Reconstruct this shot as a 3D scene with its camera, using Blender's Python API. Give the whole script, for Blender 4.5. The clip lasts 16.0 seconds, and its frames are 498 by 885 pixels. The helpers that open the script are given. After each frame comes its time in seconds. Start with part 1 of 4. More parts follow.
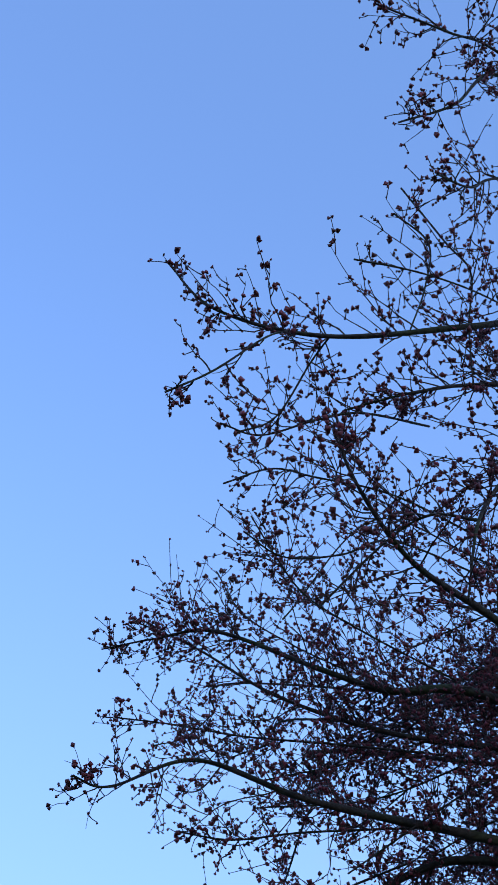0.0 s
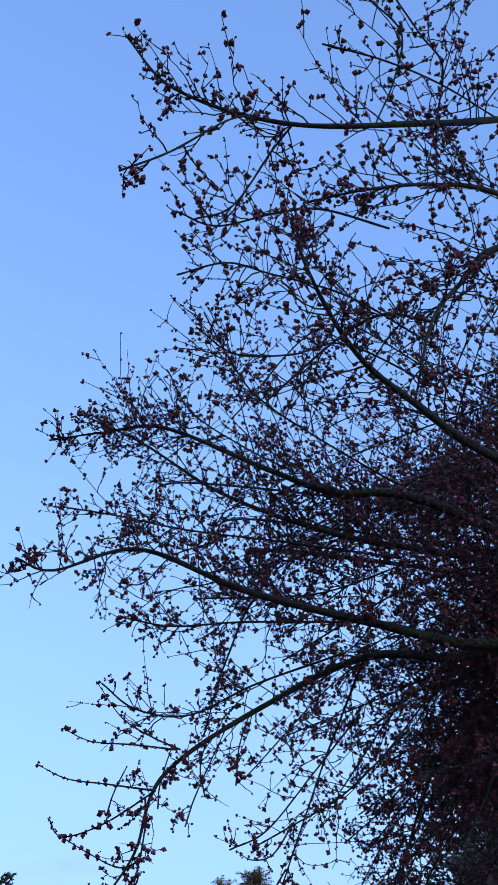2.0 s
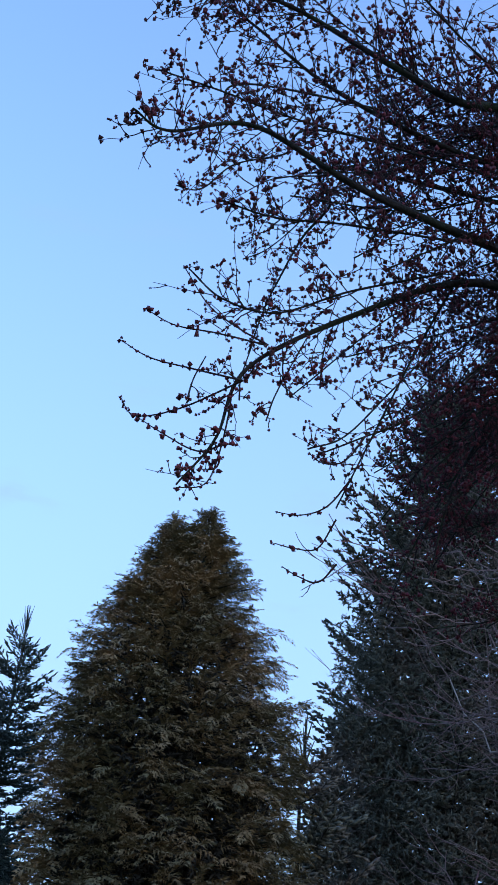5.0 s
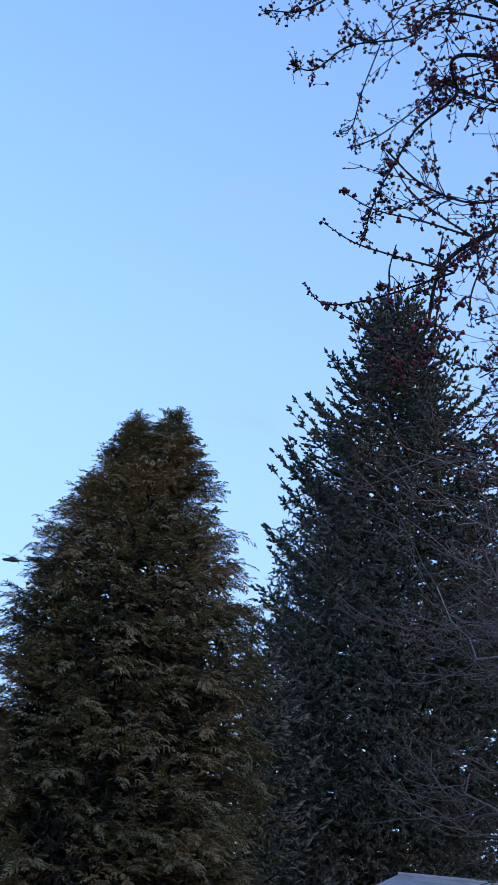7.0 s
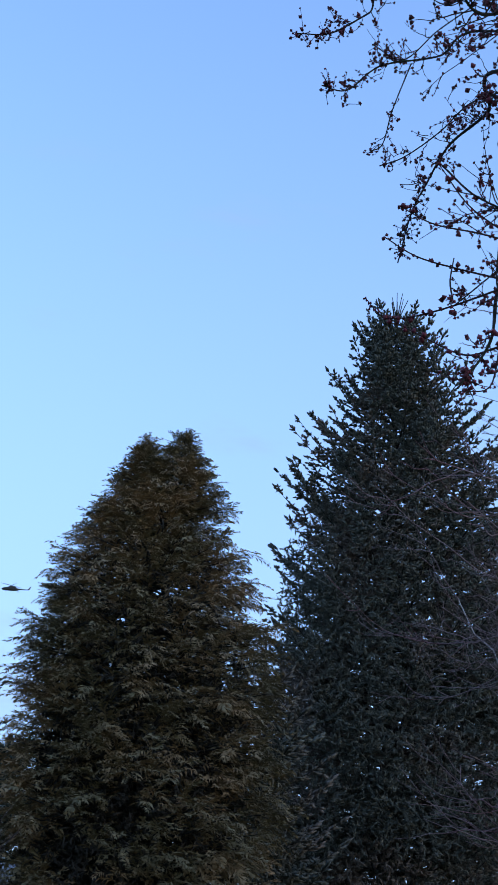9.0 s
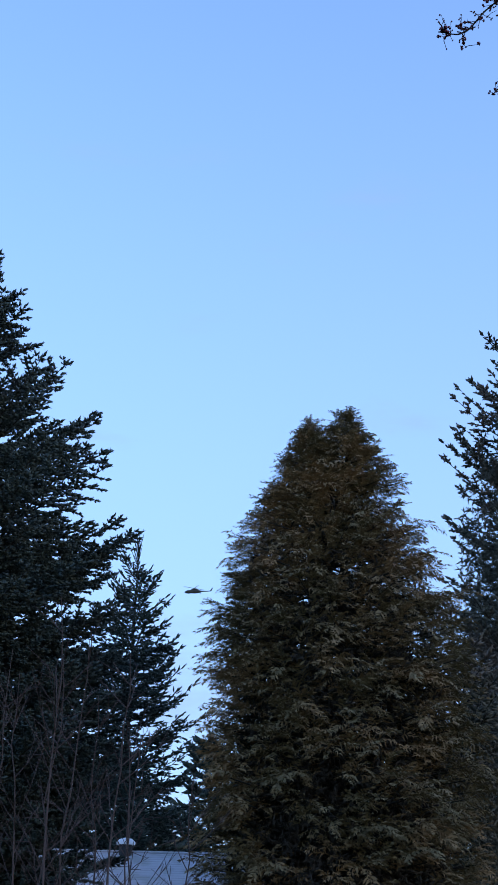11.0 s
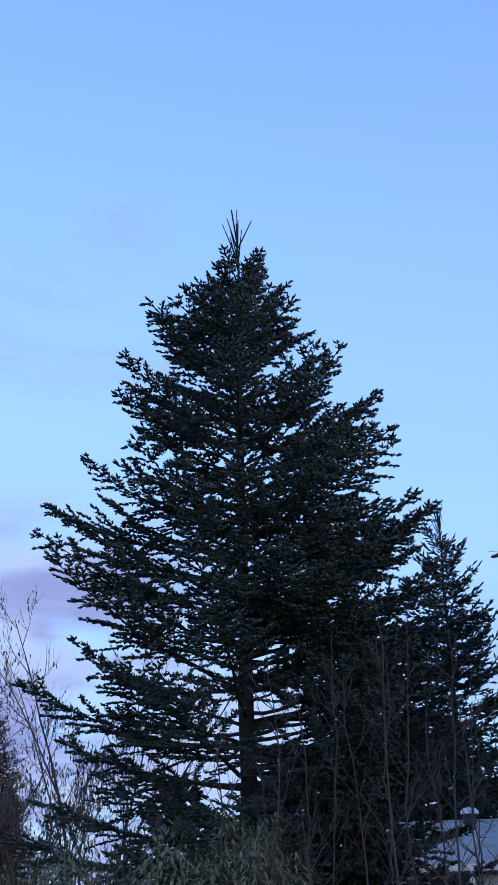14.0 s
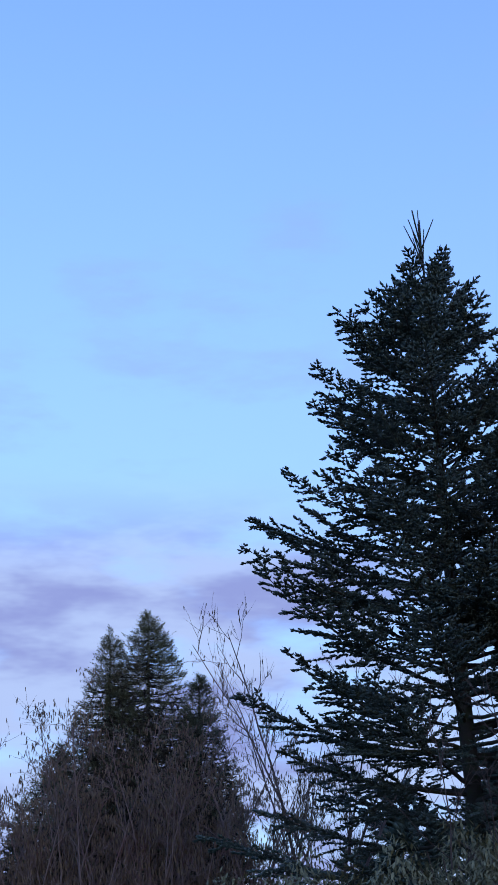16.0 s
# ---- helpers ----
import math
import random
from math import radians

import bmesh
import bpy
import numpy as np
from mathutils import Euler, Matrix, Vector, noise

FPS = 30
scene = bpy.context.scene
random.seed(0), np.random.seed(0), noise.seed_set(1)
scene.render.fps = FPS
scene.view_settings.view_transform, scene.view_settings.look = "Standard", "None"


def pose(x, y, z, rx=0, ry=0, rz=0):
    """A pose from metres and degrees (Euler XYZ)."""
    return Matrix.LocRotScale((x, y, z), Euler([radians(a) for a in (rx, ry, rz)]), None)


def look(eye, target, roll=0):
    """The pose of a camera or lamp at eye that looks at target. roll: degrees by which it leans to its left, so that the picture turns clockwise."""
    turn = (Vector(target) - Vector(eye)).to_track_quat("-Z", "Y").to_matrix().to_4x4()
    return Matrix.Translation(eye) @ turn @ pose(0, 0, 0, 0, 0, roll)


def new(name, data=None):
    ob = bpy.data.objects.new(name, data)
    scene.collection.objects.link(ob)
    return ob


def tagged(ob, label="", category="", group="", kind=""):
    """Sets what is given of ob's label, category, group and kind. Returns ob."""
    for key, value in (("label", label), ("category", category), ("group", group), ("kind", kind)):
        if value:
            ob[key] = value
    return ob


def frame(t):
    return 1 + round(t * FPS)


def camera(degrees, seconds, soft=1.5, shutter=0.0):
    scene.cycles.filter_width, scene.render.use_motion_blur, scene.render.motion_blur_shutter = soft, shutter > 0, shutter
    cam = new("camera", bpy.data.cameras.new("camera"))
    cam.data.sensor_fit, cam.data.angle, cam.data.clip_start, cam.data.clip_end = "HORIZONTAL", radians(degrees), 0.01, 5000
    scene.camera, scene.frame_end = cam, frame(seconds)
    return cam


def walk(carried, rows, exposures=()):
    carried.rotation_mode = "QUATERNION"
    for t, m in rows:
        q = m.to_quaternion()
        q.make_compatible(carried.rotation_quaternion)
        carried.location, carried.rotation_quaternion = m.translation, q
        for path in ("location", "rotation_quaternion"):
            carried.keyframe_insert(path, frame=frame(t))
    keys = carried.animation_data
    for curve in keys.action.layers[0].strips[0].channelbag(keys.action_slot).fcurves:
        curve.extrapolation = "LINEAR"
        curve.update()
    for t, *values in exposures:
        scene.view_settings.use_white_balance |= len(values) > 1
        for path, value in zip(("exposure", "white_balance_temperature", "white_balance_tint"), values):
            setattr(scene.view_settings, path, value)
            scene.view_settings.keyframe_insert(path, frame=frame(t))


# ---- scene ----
def view(x, y, z, yaw, pitch, roll):
    """A camera pose from its place, heading, tilt and lean."""
    a, b = radians(yaw), radians(pitch)
    way = Vector((-math.sin(a) * math.cos(b), math.cos(a) * math.cos(b), math.sin(b)))
    return look((x, y, z), Vector((x, y, z)) + way, roll)


cam = camera(24.04, 16.0)
walk(cam, [
    (0.0, view(1.523, -0.347, 1.896, 3.67, 53.11, -0.37)),
    (0.5, view(1.525, -0.329, 1.900, 2.17, 51.30, -0.11)),
    (1.0, view(1.528, -0.320, 1.895, 1.15, 49.53, -0.31)),
    (1.5, view(1.530, -0.306, 1.894, 0.70, 46.83, -0.30)),
    (2.0, view(1.529, -0.284, 1.879, 0.37, 44.05, -0.21)),
    (2.5, view(1.523, -0.243, 1.865, 0.09, 40.69, 0.13)),
    (3.0, view(1.517, -0.213, 1.859, 0.17, 37.53, 1.29)),
    (3.5, view(1.507, -0.165, 1.845, 0.18, 34.33, 2.74)),
    (4.0, view(1.440, -0.101, 1.837, -0.21, 32.06, 4.16)),
    (4.5, view(1.283, -0.045, 1.837, -1.42, 29.42, 5.18)),
    (5.0, view(1.089, 0.063, 1.812, -2.99, 28.04, 5.77)),
    (5.2, view(1.005, 0.099, 1.822, -3.64, 27.55, 5.75)),
    (7.3, view(0.214, 0.384, 1.776, -8.79, 23.70, 6.10)),
    (7.5, view(0.190, 0.405, 1.777, -9.13, 24.00, 5.98)),
    (8.0, view(0.117, 0.420, 1.791, -9.58, 24.69, 5.52)),
    (8.2, view(0.089, 0.416, 1.794, -9.65, 24.80, 5.24)),
    (10.3, view(0.040, 0.243, 1.535, -3.12, 24.78, 2.45)),
    (10.5, view(0.043, 0.244, 1.529, -2.02, 24.51, 2.14)),
    (11.0, view(0.050, 0.262, 1.527, 0.38, 23.92, 1.23)),
    (11.5, view(0.048, 0.272, 1.552, 2.46, 23.62, 0.51)),
    (12.0, view(0.048, 0.308, 1.568, 4.59, 23.62, 0.31)),
    (12.5, view(0.036, 0.265, 1.565, 6.94, 23.46, 0.16)),
    (13.0, view(0.036, 0.241, 1.543, 9.48, 23.26, -0.11)),
    (13.5, view(0.029, 0.212, 1.529, 12.45, 22.91, -0.58)),
    (14.0, view(0.020, 0.211, 1.513, 15.47, 22.73, -1.25)),
    (14.5, view(0.016, 0.223, 1.518, 18.48, 22.74, -1.60)),
    (15.0, view(-0.010, 0.130, 1.597, 21.08, 22.60, -1.87)),
    (15.5, view(-0.030, 0.085, 1.635, 23.44, 22.74, -1.70)),
    (16.0, view(-0.030, 0.030, 1.660, 25.60, 22.85, -1.47)),
], exposures=[(0.0, 2.13, 6600, 9), (5.0, 2.12, 6650, 8), (8.0, 2.08, 6650, 8), (12.5, 1.95, 6400, 10), (16.0, 1.82, 6250, 12)])

# A dusk street garden seen from the pavement: a budding maple overhead, a clipped-shaped cedar, a tall fir,
# further conifers, bare shrubs and two roofs against a blue evening sky.

# ------------------------------------------------------------------ world and light
SUN_EL, SUN_AZ = 7.0, 140.0     # degrees: height, and compass turn from +y towards +x


def node(nt, kind, **sets):
    n = nt.nodes.new(kind)
    for k, v in sets.items():
        n.inputs[k.replace("_", " ")].default_value = v
    return n


world = bpy.data.worlds.new("evening_sky")
scene.world = world
world.use_nodes = True
nt = world.node_tree
back = nt.nodes["Background"]
sky = nt.nodes.new("ShaderNodeTexSky")
sky.sky_type, sky.sun_disc = "NISHITA", False
sky.sun_elevation, sky.sun_rotation = radians(SUN_EL), radians(SUN_AZ)
sky.air_density, sky.dust_density, sky.ozone_density = 1.0, 0.3, 2.2
coord = nt.nodes.new("ShaderNodeTexCoord")
split = nt.nodes.new("ShaderNodeSeparateXYZ")
nt.links.new(coord.outputs["Generated"], split.inputs[0])
tint = nt.nodes.new("ShaderNodeMix")
tint.data_type, tint.blend_type = "RGBA", "MULTIPLY"
tint.inputs["Factor"].default_value = 1.0
tint.inputs[7].default_value = (0.82, 0.99, 1.48, 1)
nt.links.new(sky.outputs[0], tint.inputs[6])


def ramp(nt, source, a, b, to_a=0.0, to_b=1.0):
    n = nt.nodes.new("ShaderNodeMapRange")
    n.interpolation_type = "SMOOTHSTEP"
    for i, v in enumerate((a, b, to_a, to_b)):
        n.inputs[1 + i].default_value = v
    nt.links.new(source, n.inputs[0])
    return n.outputs[0]


def times(nt, a, b):
    n = nt.nodes.new("ShaderNodeMath")
    n.operation = "MULTIPLY"
    nt.links.new(a, n.inputs[0])
    nt.links.new(b, n.inputs[1])
    return n.outputs[0]


# long soft clouds low over the roofs, gathering to the west, and thin wisps above them
stretch = nt.nodes.new("ShaderNodeMapping")
stretch.inputs["Scale"].default_value = (1.0, 1.0, 3.2)
stretch.inputs["Location"].default_value = (0.35, 0.1, 0.0)
nt.links.new(coord.outputs["Generated"], stretch.inputs[0])
puff = node(nt, "ShaderNodeTexNoise", Scale=5.5, Detail=6.0, Roughness=0.5)
nt.links.new(stretch.outputs[0], puff.inputs["Vector"])
wisp = node(nt, "ShaderNodeTexNoise", Scale=4.0, Detail=5.0, Roughness=0.6)
nt.links.new(stretch.outputs[0], wisp.inputs["Vector"])
side = nt.nodes.new("ShaderNodeVectorMath")
side.operation = "DOT_PRODUCT"
side.inputs[1].default_value = (-0.72, 0.69, 0.0)
nt.links.new(coord.outputs["Generated"], side.inputs[0])
low = ramp(nt, split.outputs["Z"], 0.27, 0.375, 1.0, 0.0)
west = ramp(nt, side.outputs["Value"], 0.74, 0.90)
amount = times(nt, times(nt, ramp(nt, puff.outputs["Fac"], 0.30, 0.50), low), west)
thin = times(nt, ramp(nt, wisp.outputs["Fac"], 0.54, 0.74, 0.0, 0.5), ramp(nt, split.outputs["Z"], 0.52, 0.70, 1.0, 0.0))
haze = ramp(nt, split.outputs["Z"], 0.05, 0.95, 0.85, 0.18)

shade = nt.nodes.new("ShaderNodeMix")
shade.data_type = "RGBA"
shade.inputs[6].default_value = (0.72, 0.86, 1.68, 1)
shade.inputs[7].default_value = (1.12, 1.42, 2.18, 1)
nt.links.new(ramp(nt, wisp.outputs["Fac"], 0.40, 0.58), shade.inputs["Factor"])


def over(factor, below, colour=None, link=None):
    n = nt.nodes.new("ShaderNodeMix")
    n.data_type = "RGBA"
    nt.links.new(factor, n.inputs["Factor"])
    nt.links.new(below, n.inputs[6])
    if link:
        nt.links.new(link, n.inputs[7])
    else:
        n.inputs[7].default_value = colour
    return n.outputs[2]


out = over(haze, tint.outputs[2], (0.92, 1.41, 2.38, 1))
out = over(thin, out, (0.78, 1.1, 2.0, 1))
out = over(amount, out, link=shade.outputs[2])
nt.links.new(out, back.inputs[0])
back.inputs[1].default_value = 0.12

sun = new("sun", bpy.data.lights.new("sun", "SUN"))
sun.data.energy, sun.data.angle, sun.data.color = 0.12, radians(14), (1.0, 0.86, 0.72)
a, e = radians(SUN_AZ), radians(SUN_EL)
sun.matrix_world = look((0, 0, 60), Vector((0, 0, 60)) - Vector((math.sin(a) * math.cos(e), math.cos(a) * math.cos(e), math.sin(e))))


# ------------------------------------------------------------------ materials
def material(name, dark, light, rough=0.75, grain=30.0, patch=1.2, bump=0.3, island=0.5, third=None, third_at=0.58, spec=0.3, metal=0.0):
    """Two colours mixed by fine grain and by the piece, a third in larger patches, and fine relief."""
    m = bpy.data.materials.new(name)
    m.use_nodes = True
    t = m.node_tree
    bsdf = t.nodes["Principled BSDF"]
    bsdf.inputs["Roughness"].default_value = rough
    bsdf.inputs["Metallic"].default_value = metal
    bsdf.inputs["Specular IOR Level"].default_value = spec
    co = t.nodes.new("ShaderNodeTexCoord")
    fine = node(t, "ShaderNodeTexNoise", Scale=grain, Detail=4.0)
    broad = node(t, "ShaderNodeTexNoise", Scale=patch, Detail=3.0)
    t.links.new(co.outputs["Object"], fine.inputs["Vector"])
    t.links.new(co.outputs["Object"], broad.inputs["Vector"])
    geo = t.nodes.new("ShaderNodeNewGeometry")
    mixf = t.nodes.new("ShaderNodeMix")
    mixf.inputs["Factor"].default_value = island
    t.links.new(fine.outputs["Fac"], mixf.inputs[2])
    t.links.new(geo.outputs["Random Per Island"], mixf.inputs[3])
    c = t.nodes.new("ShaderNodeMix")
    c.data_type = "RGBA"
    c.inputs[6].default_value, c.inputs[7].default_value = (*dark, 1), (*light, 1)
    t.links.new(mixf.outputs[0], c.inputs["Factor"])
    col = c.outputs[2]
    if third:
        c2 = t.nodes.new("ShaderNodeMix")
        c2.data_type = "RGBA"
        c2.inputs[7].default_value = (*third, 1)
        t.links.new(col, c2.inputs[6])
        t.links.new(ramp(t, broad.outputs["Fac"], third_at - 0.08, third_at + 0.1, 0.0, 0.85), c2.inputs["Factor"])
        col = c2.outputs[2]
    t.links.new(col, bsdf.inputs["Base Color"])
    if bump:
        b = node(t, "ShaderNodeBump", Strength=bump, Distance=0.01)
        t.links.new(fine.outputs["Fac"], b.inputs["Height"])
        t.links.new(b.outputs[0], bsdf.inputs["Normal"])
    return m


BARK = material("maple_bark", (0.012, 0.010, 0.010), (0.04, 0.034, 0.030), 0.9, 60, 5, 0.8, 0.1, (0.026, 0.036, 0.016), 0.55)
TWIG = material("maple_twig", (0.016, 0.010, 0.010), (0.055, 0.030, 0.029), 0.8, 80, 4, 0.2, 0.6)
BUD = material("maple_bud", (0.045, 0.011, 0.015), (0.22, 0.040, 0.060), 0.6, 120, 3, 0.2, 0.7, (0.06, 0.026, 0.022), 0.6)
FIR = material("fir_needles", (0.022, 0.034, 0.028), (0.075, 0.098, 0.080), 0.6, 12, 0.7, 0.0, 0.7, (0.05, 0.06, 0.058), 0.6)
FIRBARK = material("fir_bark", (0.014, 0.012, 0.011), (0.05, 0.043, 0.038), 0.9, 60, 5, 0.8, 0.1, (0.026, 0.036, 0.016), 0.55)
CEDAR = material("cedar_scales", (0.046, 0.045, 0.025), (0.32, 0.235, 0.11), 0.7, 5, 0.8, 0.0, 0.3, (0.33, 0.21, 0.10), 0.52, spec=0.2)
CEDARBARK = material("cedar_bark", (0.014, 0.012, 0.011), (0.05, 0.043, 0.038), 0.9, 60, 5, 0.8, 0.1, (0.026, 0.036, 0.016), 0.55)
HEMLOCK = material("hemlock_needles", (0.042, 0.050, 0.037), (0.14, 0.138, 0.102), 0.75, 10, 0.5, 0.0, 0.6, (0.15, 0.116, 0.09), 0.55, spec=0.2)
FARLEAF = material("far_needles", (0.016, 0.028, 0.022), (0.045, 0.062, 0.045), 0.7, 6, 0.4, 0.0, 0.7)
CYPRESS = material("cypress_scales", (0.05, 0.058, 0.034), (0.19, 0.195, 0.12), 0.65, 9, 0.6, 0.0, 0.7, (0.15, 0.11, 0.08), 0.60)
BRUSH = material("bare_brush", (0.085, 0.056, 0.053), (0.26, 0.18, 0.165), 0.8, 30, 1.0, 0.1, 0.7, (0.17, 0.075, 0.075), 0.60)
BRUSHPALE = material("pale_bare_bark", (0.24, 0.20, 0.18), (0.45, 0.40, 0.37), 0.85, 30, 2, 0.3, 0.5)
CATKIN = material("catkin", (0.11, 0.07, 0.05), (0.24, 0.17, 0.11), 0.8, 40, 1, 0.2, 0.8)
SAPLING = material("sapling_bark", (0.045, 0.030, 0.028), (0.115, 0.082, 0.070), 0.8, 40, 3, 0.3, 0.4)
LAUREL = material("laurel_leaf", (0.075, 0.075, 0.038), (0.23, 0.21, 0.115), 0.55, 15, 1, 0.0, 0.8, (0.15, 0.13, 0.07), 0.60, 0.35)
GROUND = material("winter_grass", (0.03, 0.045, 0.018), (0.08, 0.085, 0.04), 0.95, 6, 0.3, 0.5, 0.0, (0.09, 0.07, 0.045), 0.55)
ROOF = material("shingle_roof", (0.27, 0.27, 0.285), (0.41, 0.41, 0.43), 0.85, 25, 1.5, 0.4, 0.6, (0.27, 0.28, 0.27), 0.55)
WALL = material("painted_siding", (0.42, 0.40, 0.37), (0.52, 0.50, 0.47), 0.8, 15, 0.8, 0.2, 0.1)
TRIM = material("white_trim", (0.70, 0.70, 0.69), (0.80, 0.80, 0.79), 0.6, 20, 1, 0.1, 0.1)
DARKMETAL = material("dark_metal", (0.03, 0.03, 0.032), (0.06, 0.06, 0.062), 0.5, 40, 2, 0.1, 0.1, metal=0.6)
PALEMETAL = material("pale_metal", (0.55, 0.55, 0.56), (0.7, 0.7, 0.71), 0.4, 40, 2, 0.1, 0.1, metal=0.3)
OLIVE = material("matt_olive_paint", (0.03, 0.032, 0.026), (0.05, 0.052, 0.042), 0.7, 8, 0.5, 0.0, 0.1)
GLASS = material("dark_window_glass", (0.02, 0.022, 0.025), (0.03, 0.032, 0.036), 0.06, 3, 1, 0.0, 0.0, spec=0.6)

# ------------------------------------------------------------------ mesh helpers
RNG = np.random.default_rng(7)


def mesh_of(name, pieces, materials, smooth=True):
    """One mesh from pieces (verts, faces, material index), each face array of 3 or 4 corners."""
    me = bpy.data.meshes.new(name)
    verts, starts, loops, mats, base, at = [], [], [], [], 0, 0
    for v, f, k in pieces:
        if not len(f):
            continue
        verts.append(v)
        n = f.shape[1]
        loops.append((f + base).ravel())
        starts.append(at + n * np.arange(len(f)))
        mats.append(np.full(len(f), k))
        at += n * len(f)
        base += len(v)
    v, l, s, k = np.concatenate(verts), np.concatenate(loops), np.concatenate(starts), np.concatenate(mats)
    me.vertices.add(len(v))
    me.vertices.foreach_set("co", v.astype(np.float32).ravel())
    me.loops.add(len(l))
    me.loops.foreach_set("vertex_index", l.astype(np.int32))
    me.polygons.add(len(s))
    me.polygons.foreach_set("loop_start", s.astype(np.int32))
    for m in materials:
        me.materials.append(m)
    me.polygons.foreach_set("material_index", k.astype(np.int32))
    me.polygons.foreach_set("use_smooth", np.full(len(s), smooth))
    me.update(calc_edges=True)
    return me


def part(name, pieces, materials, parent=None, label="", smooth=True, kind=""):
    """A mesh object; under a parent its vertices count from the parent's own origin."""
    if not isinstance(materials, (list, tuple)):
        materials = [materials]
    ob = new(name, mesh_of(name, pieces, materials, smooth))
    if parent:
        ob.parent = parent
    return tagged(ob, label, kind=kind)


def thing(name, at, label, category, group="", kind=""):
    ob = new(name)
    ob.location = at
    ob.empty_display_size = 0.2
    return tagged(ob, label, category, group, kind)


def unit(v):
    return v / np.maximum(np.linalg.norm(v, axis=-1, keepdims=True), 1e-9)


def tubes(P, R, sides=5):
    """Tubes round N lines of k points: P (N, k, 3), R (N, k)."""
    P, R = np.asarray(P, float), np.asarray(R, float)
    if P.ndim == 2:
        P, R = P[None], R[None]
    N, k, _ = P.shape
    T = unit(np.gradient(P, axis=1))
    ref = np.where(np.abs(T[:, :1, 2:3]) > 0.9, np.array([1.0, 0.2, 0]), np.array([0.05, 0.1, 1.0]))
    A = unit(np.cross(T, np.broadcast_to(ref, T.shape)))
    B = np.cross(T, A)
    w = 2 * np.pi * np.arange(sides) / sides
    V = P[:, :, None] + R[:, :, None, None] * (A[:, :, None] * np.cos(w)[:, None] + B[:, :, None] * np.sin(w)[:, None])
    i = np.arange(sides)
    ring = np.stack([i, (i + 1) % sides, (i + 1) % sides + sides, i + sides], -1)
    F = ring[None] + sides * np.arange(k - 1)[:, None, None]
    F = F.reshape(1, -1, 4) + (k * sides * np.arange(N))[:, None, None]
    return V.reshape(-1, 3), F.reshape(-1, 4)


def stamps(template, origins, along, up, scale):
    """Copies of a template (x along, z up) at N places: scale (N,) or (N, 3)."""
    v, f = template
    X = unit(along)
    Y = unit(np.cross(up, X))
    Z = np.cross(X, Y)
    s = np.asarray(scale, float)
    s = np.repeat(s[:, None], 3, 1) if s.ndim == 1 else s
    w = v[None] * s[:, None]
    V = origins[:, None] + w[..., :1] * X[:, None] + w[..., 1:2] * Y[:, None] + w[..., 2:] * Z[:, None]
    F = f[None] + (len(v) * np.arange(len(origins)))[:, None, None]
    return V.reshape(-1, 3), F.reshape(-1, f.shape[1])


def spline(points, n):
    """n points on a smooth line through a few."""
    p = np.array(points, float)
    p = np.vstack([2 * p[0] - p[1], p, 2 * p[-1] - p[-2]])
    u = np.linspace(0, len(p) - 3 - 1e-6, n)
    i, t = u.astype(int), (u % 1)[:, None]
    a, b, c, d = p[i], p[i + 1], p[i + 2], p[i + 3]
    return 0.5 * (2 * b + (c - a) * t + (2 * a - 5 * b + 4 * c - d) * t ** 2 + (3 * b - a - 3 * c + d) * t ** 3)


def lines_from(start, way, length, k, bend, wobble=0.0):
    """N curved lines: start and way (N, 3), length (N,), bend (N, 3) added towards the tip."""
    s = np.linspace(0, 1, k)[None, :, None]
    P = start[:, None] + length[:, None, None] * (unit(way)[:, None] * s + bend[:, None] * s ** 2)
    if wobble:
        j = RNG.normal(0, 1, P.shape) * wobble * length[:, None, None]
        j[:, 0] = 0
        P = P + np.cumsum(j, 1) * 0.6
    return P


def box(x0, y0, z0, x1, y1, z1):
    v = np.array([(x, y, z) for x in (x0, x1) for y in (y0, y1) for z in (z0, z1)], float)
    f = np.array([(0, 1, 3, 2), (4, 6, 7, 5), (0, 4, 5, 1), (2, 3, 7, 6), (0, 2, 6, 4), (1, 5, 7, 3)])
    return v, f


# dark brown for the crown filler, the shade of the interior put into its colour
INNER = material("painted_inner_shade", (0.028, 0.025, 0.019), (0.075, 0.062, 0.045), 0.95, 25, 3, 1.0, 0.0)


# a plump bud and a needled shoot
def bud_form():
    """A plump blunt bud, one long."""
    w = 2 * np.pi * np.arange(3) / 3
    ring = np.c_[np.full(3, 0.5), np.cos(w) * 0.50, np.sin(w) * 0.50]
    v = np.vstack([[(0, 0, 0)], ring, [(1, 0, 0)]])
    f = np.array([(0, 1 + (i + 1) % 3, 1 + i) for i in range(3)] + [(4, 1 + i, 1 + (i + 1) % 3) for i in range(3)])
    return v, f


